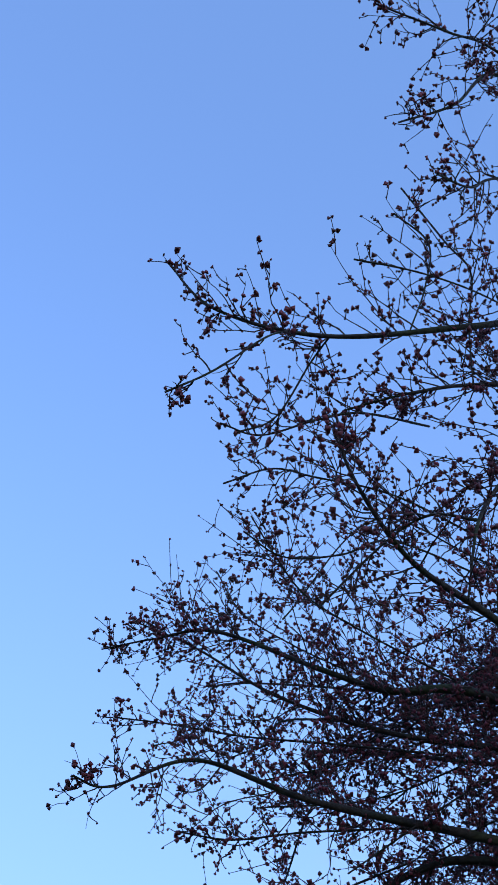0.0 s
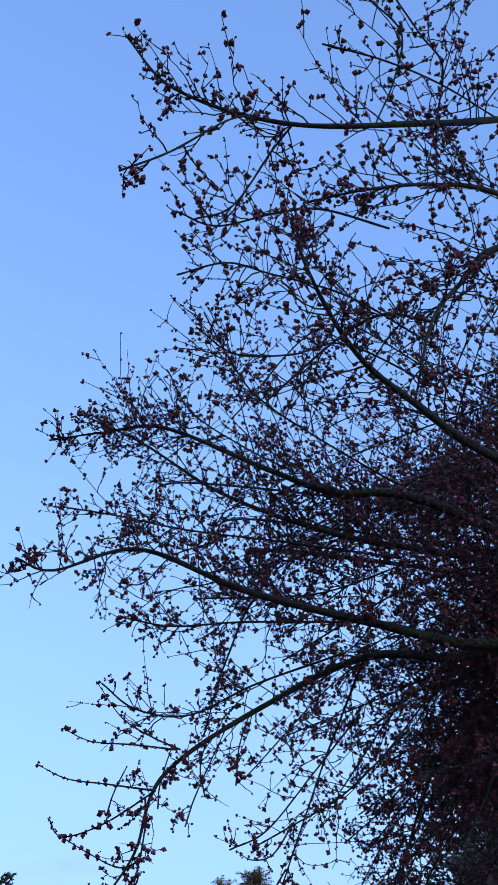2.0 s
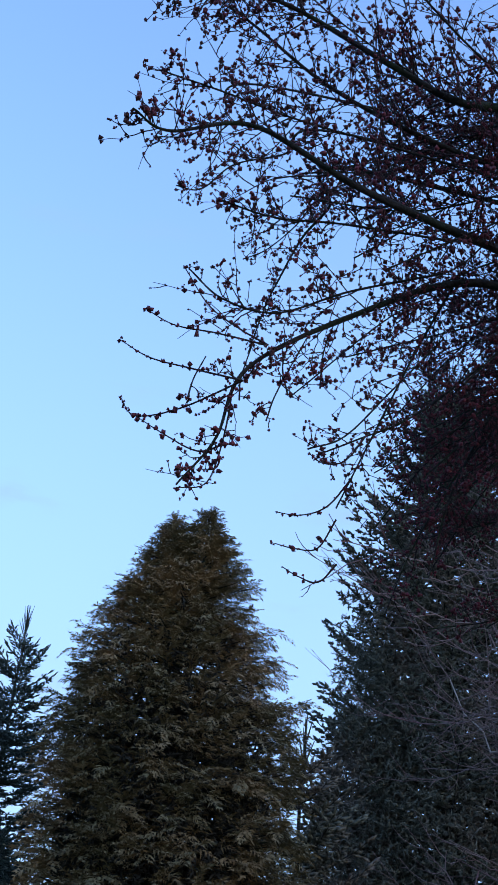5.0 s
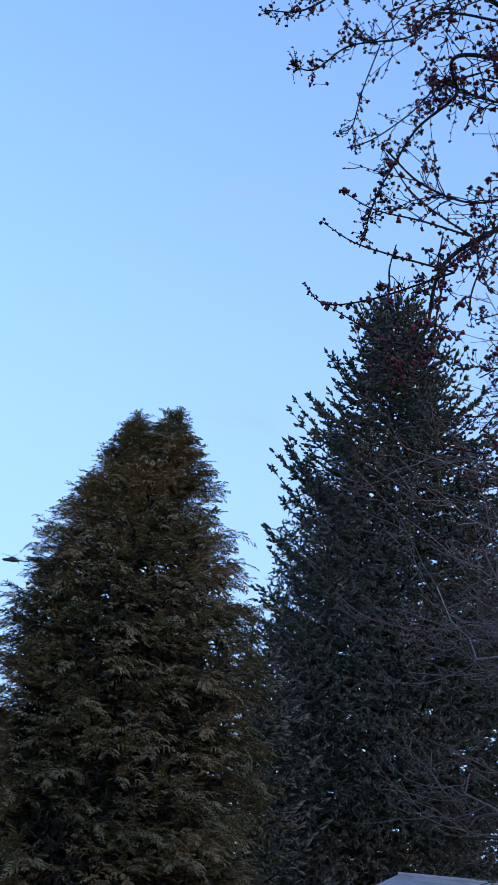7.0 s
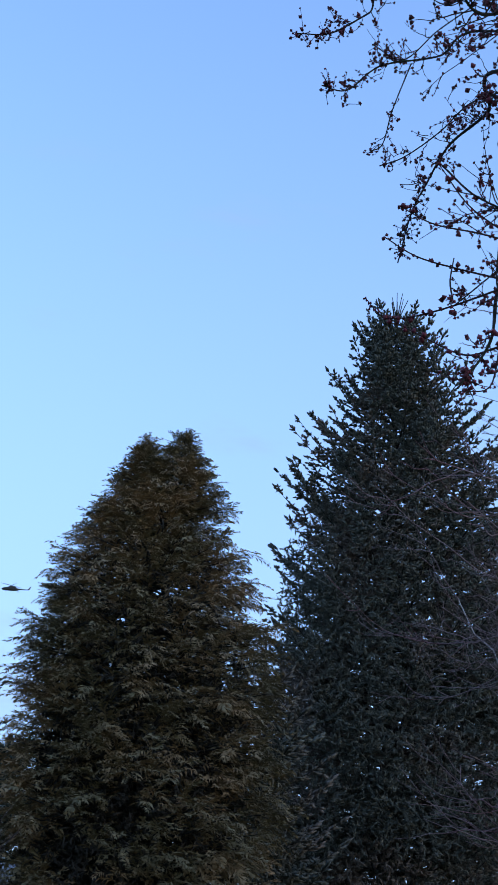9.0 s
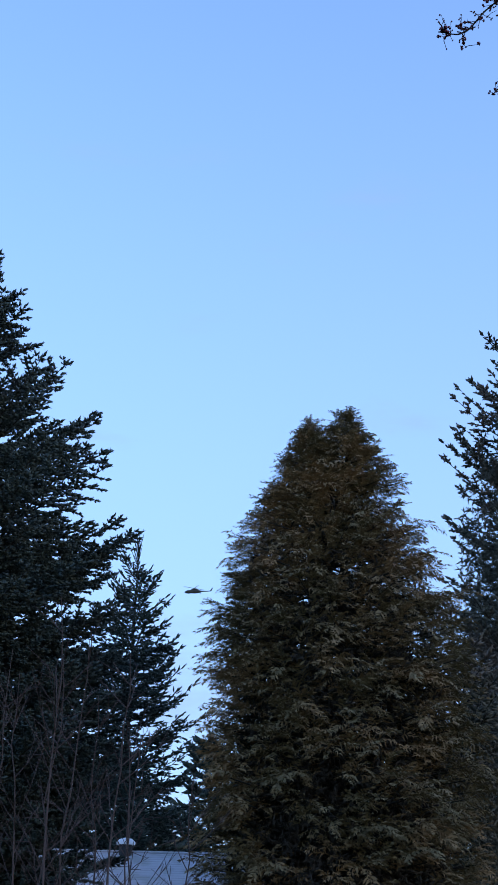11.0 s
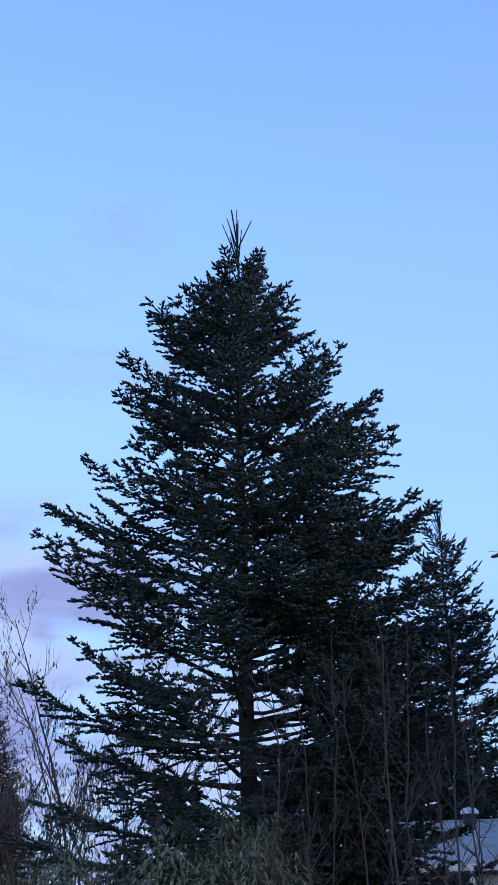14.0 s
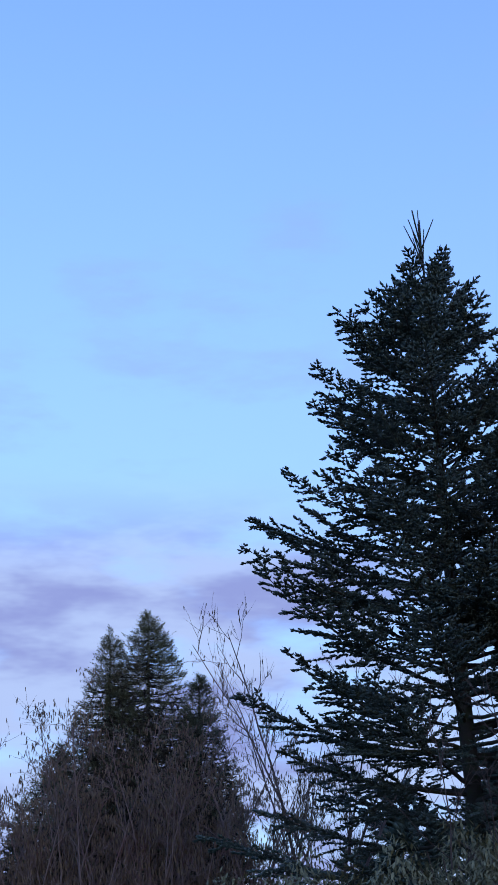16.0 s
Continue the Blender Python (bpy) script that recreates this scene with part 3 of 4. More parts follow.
def fir_tree(name, at, height, reach, label, leaf, bark, gap=0.34, around=7, shoot=0.20, rise=(12, 50), curl=0.25,
             pairs=9, needles=8, size=0.3, plump=0.16, lean=(0, 0), bare=0.0, split=False, seed=1, droop=0.0, group="", trunk_r=0.2, core=0.0, inner=0.16, side=0.40, full=0, dense=2500):
    """A whorled conifer: a straight stem, boughs with side shoots, each shoot set with needles."""
    r = np.random.default_rng(seed)
    tree = thing(name, at, label, "tree", group)
    n = 20
    zs = np.linspace(-0.2, height * 0.985, n)
    axis = lambda z: np.array([lean[0] * z / height, lean[1] * z / height, z])
    stem = np.array([axis(z) for z in zs]) + np.c_[r.normal(0, 0.02, (n, 2)), np.zeros(n)]
    part("trunk", [(*tubes(stem, np.linspace(trunk_r, 0.012, n) * (1 + 0.06 * np.sin(np.arange(n) * 2.1)), 10), 0)], bark, tree)
    forms = [shoot_form(needles, plump, size, seed * 10 + i) for i in range(3)]
    whole = []
    z = max(0.9, bare)
    count = 0
    while z < height - 1.15:
        top = z / height
        ring = around + r.integers(-1, 2)
        for i in range(ring + (full if top < 0.5 else 0)):
            phi = r.uniform(-1.3, 1.0) if i >= ring else 2 * np.pi * (i / ring + r.uniform(-0.07, 0.07)) + count * 0.9
            zz = z + r.uniform(-0.5, 0.5) * gap
            if full and zz < 6.6 and math.cos(phi) < 0.1 and r.random() < 0.42:
                continue
            L = float(reach(zz, phi)) * r.uniform(0.74, 1.04)
            if r.random() < 0.06:
                L *= 0.5
            el = np.radians(np.interp(top, [0, 0.75, 1], [rise[0], 0.5 * (rise[0] + rise[1]), rise[1]]) + r.normal(0, 4.5))
            out = np.array([np.cos(phi), np.sin(phi), 0])
            k = 8
            s = np.linspace(0, 1, k)[:, None]
            line = axis(zz) + L * (out * np.cos(el) * s + np.array([0, 0, 1]) * (np.sin(el) * s + curl * s ** 2.2 - droop * s * (1 - s) * 2))
            line[1:] += np.cumsum(r.normal(0, 0.012 * L, (k - 1, 3)), 0)
            across = unit(np.cross(out, [0, 0, 1]))
            o, a, sc = [], [], []
            # side sprays, longest in the middle of the bough
            np_ = max(3, int(pairs * (0.45 + 0.55 * L / 3.0)))
            for q in range(np_):
                u = inner + (1 - inner) * (q + r.random()) / np_
                j = min(int(u * (k - 1)), k - 2)
                p = line[j] + (line[j + 1] - line[j]) * (u * (k - 1) - j)
                d = unit(line[j + 1] - line[j])
                for sg in (-1, 1):
                    l2 = (side * L * (1.08 - u) + 0.12) * r.uniform(0.7, 1.15)
                    w = unit(d * 0.75 + sg * across * r.uniform(0.6, 1.0) + np.array([0, 0, r.normal(0.02, 0.22)]))
                    m = max(1, int(l2 / (shoot * 0.75)))
                    for g in range(m):
                        c = p + w * l2 * (g + 0.2) / m + np.array([0, 0, -0.06 * l2 * (g / m)])
                        o.append(c), a.append(w + r.normal(0, 0.16, 3)), sc.append(shoot * r.uniform(0.85, 1.3))
                        if m > 1:
                            for s2 in (-1, 1):
                                o.append(c), sc.append(shoot * r.uniform(0.6, 1.0))
                                a.append(w * 0.7 + s2 * unit(np.cross(w, [0, 0, 1])) * 0.75 + np.array([0, 0, r.normal(0.05, 0.2)]))
                o.append(p), a.append(d + np.array([0, 0, 0.25])), sc.append(shoot * r.uniform(0.7, 1.1))
            for u in np.arange(max(0.3, inner), 1.0, shoot * 0.7 / L):
                j = min(int(u * (k - 1)), k - 2)
                d = line[j + 1] - line[j]
                o.append(line[j] + d * (u * (k - 1) - j)), a.append(unit(d) + r.normal(0, 0.35, 3)), sc.append(shoot * r.uniform(0.8, 1.15))
            o.append(line[-1]), a.append(line[-1] - line[-2]), sc.append(shoot * 1.25)
            o, a, sc = np.array(o), np.array(a), np.array(sc)
            pieces = [(*tubes(line, np.linspace(0.012 + 0.008 * L, 0.005, k), 5), 1)]
            pick = r.integers(0, 3, len(o))
            for b in range(3):
                h = pick == b
                if h.any():
                    pieces.append((*stamps(forms[b], o[h], a[h], np.tile([0.03, 0.02, 1.0], (h.sum(), 1)), sc[h]), 0))
            if split:
                part("bough", pieces, [leaf, bark], tree)
            else:
                whole += pieces
        z += gap * r.uniform(0.85, 1.15)
        count += 1
    if core:
        inner_mass(tree, height, reach, core, lean, seed, count=dense, size=0.22, stuff=leaf)
    # leaders at the top
    pieces = []
    for i in range(12):
        w = np.array([r.normal(0, 0.2), r.normal(0, 0.2), 1.0]) if i else np.array([0, 0, 1.0])
        b = axis(height - r.uniform(0.6, 1.15)) if i else axis(height - 0.9)
        l = (r.uniform(0.65, 1.05) if i else 1.15) * min(1.0, height / 12)
        v = tubes(np.array([b, b + unit(w) * l * 0.5, b + unit(w) * l]), np.array([0.016, 0.014, 0.009]), 5)
        pieces.append((*v, 1))
        oo = np.array([b + unit(w) * l * q for q in (0.0, 0.15, 0.3, 0.42)])
        pieces.append((*stamps(forms[i % 3], oo, np.tile(w, (4, 1)), np.tile([1.0, 0.2, 0.1], (4, 1)), np.full(4, shoot * 0.7)), 0))
    if split:
        part("leader", pieces, [leaf, bark], tree, "upright bare-tipped top shoots")
    else:
        part("crown", whole + pieces, [leaf, bark], tree, kind="stuff")
    return tree


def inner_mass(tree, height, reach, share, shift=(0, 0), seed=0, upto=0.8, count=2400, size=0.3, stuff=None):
    """Dense filler twigs inside an evergreen block the sky; INNER holds painted shade."""
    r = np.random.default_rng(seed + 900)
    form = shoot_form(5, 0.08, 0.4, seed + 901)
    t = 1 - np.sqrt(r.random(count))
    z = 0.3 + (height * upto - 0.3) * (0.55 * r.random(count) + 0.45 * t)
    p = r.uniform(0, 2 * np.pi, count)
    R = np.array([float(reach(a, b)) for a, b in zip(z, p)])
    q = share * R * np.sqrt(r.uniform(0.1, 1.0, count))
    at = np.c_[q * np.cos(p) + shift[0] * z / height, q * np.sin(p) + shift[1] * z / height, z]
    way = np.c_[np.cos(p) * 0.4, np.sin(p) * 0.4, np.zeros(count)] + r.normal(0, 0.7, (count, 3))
    part("inner_filler", [(*stamps(form, at - 0.5 * size * unit(way), way, r.normal(0, 1, (count, 3)), size * r.uniform(0.7, 1.3, count)), 0)], stuff or INNER, tree, "filler twigs added inside to block the sky", kind="stuff")


def plume_form(pairs, seed, width=0.030):
    """A scaly plume one long: a rib that rises and hooks over, with drooping strings on both sides."""
    r = np.random.default_rng(seed)
    rib = lambda x: np.array([x, 0.05 * math.sin(4 * x + seed), 0.42 * x - 0.46 * x * x])
    V, F = [], []

    def blade(a, m, b, q):
        n = 4 * len(V)
        V.append(np.array([a, m - q, m + q, b]))
        F.extend([(n, n + 1, n + 2), (n + 1, n + 3, n + 2)])

    for x in np.linspace(0, 0.8, 4):
        blade(rib(x), rib(x + 0.12), rib(x + 0.27), np.array([0, width * 0.7, 0]))
    for i in range(pairs):
        for sg in (-1, 1):
            x = 0.1 + 0.88 * (i + r.random()) / pairs
            l = (0.40 - 0.24 * x) * r.uniform(0.7, 1.25)
            d = unit(np.array([r.uniform(0.5, 1.1), sg * r.uniform(0.5, 0.9), r.normal(0.12, 0.2)]))
            a = rib(x)
            m = a + d * l * 0.55
            blade(a, m, m + d * l * 0.5 + np.array([0, 0, -r.uniform(0.1, 0.5) * l]), unit(np.cross(d, [0, 0, 1])) * width + np.array([0, 0, r.normal(0, 0.5) * width]))
    return np.vstack(V), np.array(F)


def cedar_tree(name, at, height, reach, label, leaf, bark, boughs=260, per=9, plume=0.45, tops=((0, 0, 0),), seed=3, low=0.3, group="", pairs=8, width=0.030, core=0.7, upto=0.9, lift=0.0):
    """A dense scale-leaved conifer: boughs end in fans of feathery plumes with hooked tips, dark gaps between."""
    r = np.random.default_rng(seed)
    tree = thing(name, at, label, "tree", group)
    for dx, dy, dz in tops:
        zs = np.linspace(-0.2, height - dz - 0.3, 14)
        w = np.clip(zs / height, 0, 1)[:, None]
        part("trunk", [(*tubes(np.c_[zs * 0, zs * 0, zs] + w * np.array([dx, dy, 0]), np.linspace(0.22, 0.010, 14), 9), 0)], bark, tree)
    forms = [plume_form(pairs, seed + i, width) for i in range(5)]
    O, A, S, lines, radii = [], [], [], [], []
    for i in range(boughs):
        dx, dy, dz = tops[r.integers(len(tops))]
        h = height - dz
        z = low + (h - low - 0.15) * min(1.0, (i + 0.5 + r.normal(0, 0.03 * boughs)) / boughs) if i < 0.88 * boughs else h * r.uniform(0.8, 0.99)
        share = float(np.clip((z / h - 0.55) / 0.45, 0, 1))
        phi = i * 2.39996 + r.normal(0, 0.25)
        out = np.array([np.cos(phi), np.sin(phi), 0])
        size = min(plume * r.uniform(0.75, 1.2) * (1 - 0.35 * share), 0.10 + 0.45 * (h - z))
        c = np.array([dx, dy, 0]) * share * z / h + np.array([0, 0, z])
        far = float(reach(z, phi)) - share * (dx * out[0] + dy * out[1]) * z / h
        L = max(0.02, min(far * r.uniform(0.82, 1.0) - 0.55 * size, 0.85 * (h - z) - 0.8 * size))
        s = np.linspace(0, 1, 6)[:, None]
        line = c + out * L * s + np.array([0, 0, 1]) * L * (-0.22 * s + 0.20 * s ** 2)
        lines.append(line), radii.append(np.linspace(0.03 - 0.018 * share, 0.006, 6))
        turn = unit(np.cross([0, 0, 1.0], out))
        for q in range(per):
            u = r.uniform(0.62 - 0.5 * share, 1.0) if q > 4 else r.uniform(0.94 - 0.4 * share, 1.0)
            p = c + out * L * u + np.array([0, 0, 1]) * L * (-0.22 * u + 0.2 * u * u)
            fan = (q - 2) * 0.42 + r.normal(0, 0.12) if q < 5 else r.choice((-1, 1)) * r.uniform(0.5, 1.2)
            O.append(p + r.normal(0, 0.035, 3))
            A.append(out * math.cos(fan) + turn * math.sin(fan) + np.array([0, 0, lift + r.normal(-0.02, 0.30) + 0.9 * max(0, share - 0.55)]))
            S.append(size * r.uniform(0.75, 1.1) * (1 - 0.12 * abs(fan)))
    # dark filler behind the plumes stands in for shade in the gaps
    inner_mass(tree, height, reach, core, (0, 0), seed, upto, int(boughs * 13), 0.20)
    # older sprays that close the crown from within, thickest towards the top
    for q in range(int(boughs * 2.6)):
        dx, dy, dz = tops[r.integers(len(tops))]
        h = height - dz
        z = low + (h - low - 0.35) * r.random() ** 0.6
        share = float(np.clip((z / h - 0.55) / 0.45, 0, 1))
        phi = r.uniform(0, 2 * np.pi)
        out = np.array([np.cos(phi), np.sin(phi), 0])
        far = min(float(reach(z, phi)) - share * (dx * out[0] + dy * out[1]), 0.6 * (h - z))
        O.append(np.array([dx * share, dy * share, z]) + out * max(0.0, far - 0.5 * plume) * r.uniform(0.35, 0.95))
        A.append(out + np.array([0, 0, lift + r.normal(0.1, 0.35)]))
        S.append(min(plume * r.uniform(0.7, 1.05), 0.08 + 0.4 * (h - z)))
    # upright wispy leaders
    for dx, dy, dz in tops:
        for q in range(70):
            z = height - dz - 1.2 * r.random() ** 1.2
            fall = height - dz - z
            phi = r.uniform(0, 2 * np.pi)
            O.append(np.array([dx, dy, z - 0.24]) + 0.10 * fall * np.array([math.cos(phi), math.sin(phi), 0]))
            A.append(np.array([math.cos(phi) * (0.25 + fall), math.sin(phi) * (0.25 + fall), 1.0]))
            S.append(plume * (0.55 + 0.25 * fall) * r.uniform(0.8, 1.1))
    O, A, S = np.array(O), np.array(A), np.array(S)
    U = np.c_[r.normal(0, 0.25, (len(O), 2)), np.ones(len(O))]
    U[np.abs(unit(A)[:, 2]) > 0.85] = np.array([1.0, 0.3, 0.2])
    pick = r.integers(0, 5, len(O))
    pieces = [(*stamps(forms[b], O[pick == b], A[pick == b], U[pick == b], S[pick == b]), 0) for b in range(5)]
    part("branch_growth", [(*tubes(np.array(lines), np.array(radii), 4), 0)], bark, tree, kind="stuff")
    part("foliage", pieces, leaf, tree, kind="stuff")
    return tree


# the broad cedar with its brown-tinged sprays and two tops
CEDAR_W = profile([(0.2, 2.05), (2.99, 2.05), (3.76, 2.04), (4.65, 1.87), (5.15, 1.82), (5.96, 2.03), (6.53, 1.96), (7.50, 1.73), (8.02, 1.34), (8.71, 0.81), (9.26, 0.68), (9.55, 0.51), (9.65, 0.24)])
CEDAR_E = profile([(0.2, 2.39), (3.31, 2.39), (4.65, 2.35), (5.91, 2.34), (6.53, 2.21), (7.11, 1.91), (7.38, 1.68), (8.13, 1.62), (8.37, 1.48), (8.76, 1.28), (9.10, 1.05), (9.40, 0.82), (9.80, 0.56)])
cedar_tree("cedar_tree", (1.22, 17.70, 0), 9.69, lambda z, p: (CEDAR_E(z) * (1 + math.cos(p)) + CEDAR_W(z) * (1 - math.cos(p))) / 2 * (1 + 0.05 * math.sin(5 * p + 2 * z)),
           "dense brown-green cedar with feathery hooked spray tips", CEDAR, CEDARBARK, boughs=950, per=12, plume=0.41, pairs=9, width=0.029, core=0.70, upto=0.9,
           tops=((0.28, -0.6, 0), (-0.28, 0.4, -0.21)), seed=3)

# the tall fir with upswept boughs
FIR_W = profile([(0.9, 4.0), (3.0, 4.2), (5.5, 4.3), (7.0, 3.85), (8.0, 3.7), (9.0, 3.8), (9.6, 3.48), (10.3, 2.98), (11.0, 2.82), (12.4, 2.38), (13.0, 2.0), (13.6, 1.5), (14.0, 0.95), (14.3, 0.5), (14.8, 0.15)])
FIR_E = profile([(0.9, 3.8), (4.0, 3.9), (6.8, 3.7), (8.4, 3.55), (9.6, 3.2), (10.9, 3.1), (11.5, 2.75), (12.4, 2.1), (13.4, 1.5), (13.9, 1.0), (14.3, 0.5), (14.8, 0.15)])


def fir_reach(z, p):
    """A bough's length from the height at which it leaves the stem; its tip stands higher."""
    side = lambda h: (FIR_E(h) * (1 + math.cos(p)) + FIR_W(h) * (1 - math.cos(p))) / 2
    up = np.interp(z, [0, 4, 9, 13], [0.15, 0.28, 0.46, 0.75])
    return side(z + up * side(z + 0.5)) * (1 + 0.05 * math.sin(3 * p + 1.3 * z))


fir_tree("fir_tree", (-5.5, 19.6, 0), 14.85, fir_reach,
         "tall dark fir with upswept boughs and bare spiky leaders", FIR, FIRBARK, gap=0.48, around=8, shoot=0.122, rise=(-8, 42), curl=0.20, inner=0.30, side=0.46, full=4,
         pairs=14, needles=2, size=0.34, plump=0.19, split=True, seed=11, trunk_r=0.2)

# the tall hemlock beyond the cedar
HEM_R = profile([(1, 2.8), (5, 3.4), (6.5, 4.2), (9, 3.9), (10.8, 3.35), (11.9, 3.45), (13.0, 3.55), (14.3, 2.9), (15.5, 2.65), (16.2, 2.4), (17.1, 1.95), (18.0, 1.5), (19.0, 0.9), (19.8, 0.2)])
HEM_E = profile([(1, 2.8), (5, 4.0), (6.5, 6.8), (9, 7.2), (12, 6.3), (14.0, 4.7), (15.5, 3.3), (16.5, 2.4), (18.0, 1.6), (19.0, 0.9), (19.8, 0.2)])


def hem_reach(z, p):
    side = lambda h: (HEM_E(h) * (1 + math.cos(p)) + HEM_R(h) * (1 - math.cos(p))) / 2
    return side(z + 0.25 * side(z + 0.5))


fir_tree("hemlock_tree", (8.1, 28.2, 0), 19.9, hem_reach, "tall grey-green hemlock with drooping sprays", HEMLOCK, FIRBARK,
         gap=0.46, around=9, shoot=0.16, rise=(6, 48), curl=0.20, pairs=8, needles=1, size=0.4, plump=0.20, seed=21, droop=0.12, trunk_r=0.3, core=0.82, dense=24000)

# a small dark hemlock between the two
SMALL_R = profile([(0.5, 2.2), (3, 2.1), (6, 1.2), (7.9, 0.1)])
fir_tree("young_hemlock", (3.9, 22.4, 0), 8.0, lambda z, p: SMALL_R(z), "small dark hemlock squeezed between larger conifers", HEMLOCK, FIRBARK,
         gap=0.55, around=6, shoot=0.2, rise=(2, 40), curl=0.12, pairs=9, needles=3, size=0.26, plump=0.14, seed=23, droop=0.1, trunk_r=0.1, core=0.45)

# a thinner spruce further off, and dark woods behind the roof
FAR_R = profile([(1, 4.0), (6, 3.7), (10, 2.7), (13, 1.7), (15.5, 0.8), (16.9, 0.1)])
fir_tree("spruce_tree", (-4.6, 45.0, 0), 17.0, lambda z, p: FAR_R(z), "slender distant spruce with open drooping branches", FARLEAF, FIRBARK,
         gap=0.6, around=7, shoot=0.28, rise=(0, 40), curl=0.16, pairs=9, needles=2, size=0.34, plump=0.115, seed=31, droop=0.1, trunk_r=0.22)

for i, (x, y, h, w) in enumerate(((-1.9, 60, 12.0, 3.6), (-6.5, 61, 11.5, 4.0), (-10.5, 59, 11.0, 4.0), (-15.0, 60, 10.0, 4.0), (-20.0, 58, 8.5, 4.2), (5.0, 61, 11.0, 4.2), (11.5, 55, 12.5, 4.4), (18.0, 50, 13.0, 4.6), (23.0, 46, 14.0, 4.6), (-4.2, 53, 8.4, 3.0), (-8.6, 52, 8.8, 3.2), (-12.6, 53, 8.2, 3.2), (-17.2, 52, 7.0, 3.2), (1.5, 53, 8.0, 3.0))):
    shape = profile([(0.5, w), (h * 0.5, w * 0.7), (h, 0.1)])
    fir_tree("conifer", (x, y, 0), h, lambda z, p, s=shape: s(z), "dark distant conifer in the woods behind", FARLEAF, FIRBARK,
             gap=0.9, around=7, shoot=0.75, rise=(0, 35), curl=0.12, pairs=5, needles=4, size=0.26, plump=0.14, seed=40 + i, droop=0.1, core=0.4, group="woods behind the roofs")

# the cypress clump to the west
CY = profile([(0.2, 2.1), (4, 2.0), (6.5, 1.5), (8, 1.0), (9.0, 0.66), (9.6, 0.22)])
cedar_tree("cypress_tree", (-15.4, 25.8, 0), 9.6, lambda z, p: CY(z), "narrow dark green cypress with dense pointed top", CYPRESS, CEDARBARK, lift=0.7, pairs=5, width=0.04, boughs=520, per=12, plume=0.27, core=0.8, upto=0.9, seed=51, group="cypress clump")
CY2 = profile([(0.2, 2.0), (4, 1.8), (6.5, 1.2), (8, 0.55), (9.1, 0.16)])
cedar_tree("cypress_tree", (-16.3, 25.4, 0), 9.1, lambda z, p: CY2(z), "narrow open cypress with a thin ragged top", CYPRESS, CEDARBARK, lift=0.7, pairs=5, width=0.04, boughs=360, per=11, plume=0.27, core=0.75, upto=0.88, seed=52, group="cypress clump")
cedar_tree("cypress_tree", (-14.2, 26.3, 0), 7.9, lambda z, p: CY2(z + 1.2), "short cypress beside a taller one", CYPRESS, CEDARBARK, lift=0.7, pairs=5, width=0.04, boughs=360, per=11, plume=0.27, core=0.75, upto=0.88, seed=53, group="cypress clump")
cedar_tree("cypress_tree", (-17.6, 25.2, 0), 6.3, lambda z, p: CY2(z + 2.4) * 1.4, "low bushy cypress at the clump's edge", CYPRESS, CEDARBARK, lift=0.7, pairs=5, width=0.04, boughs=360, per=11, plume=0.27, core=0.75, upto=0.88, seed=54, group="cypress clump")


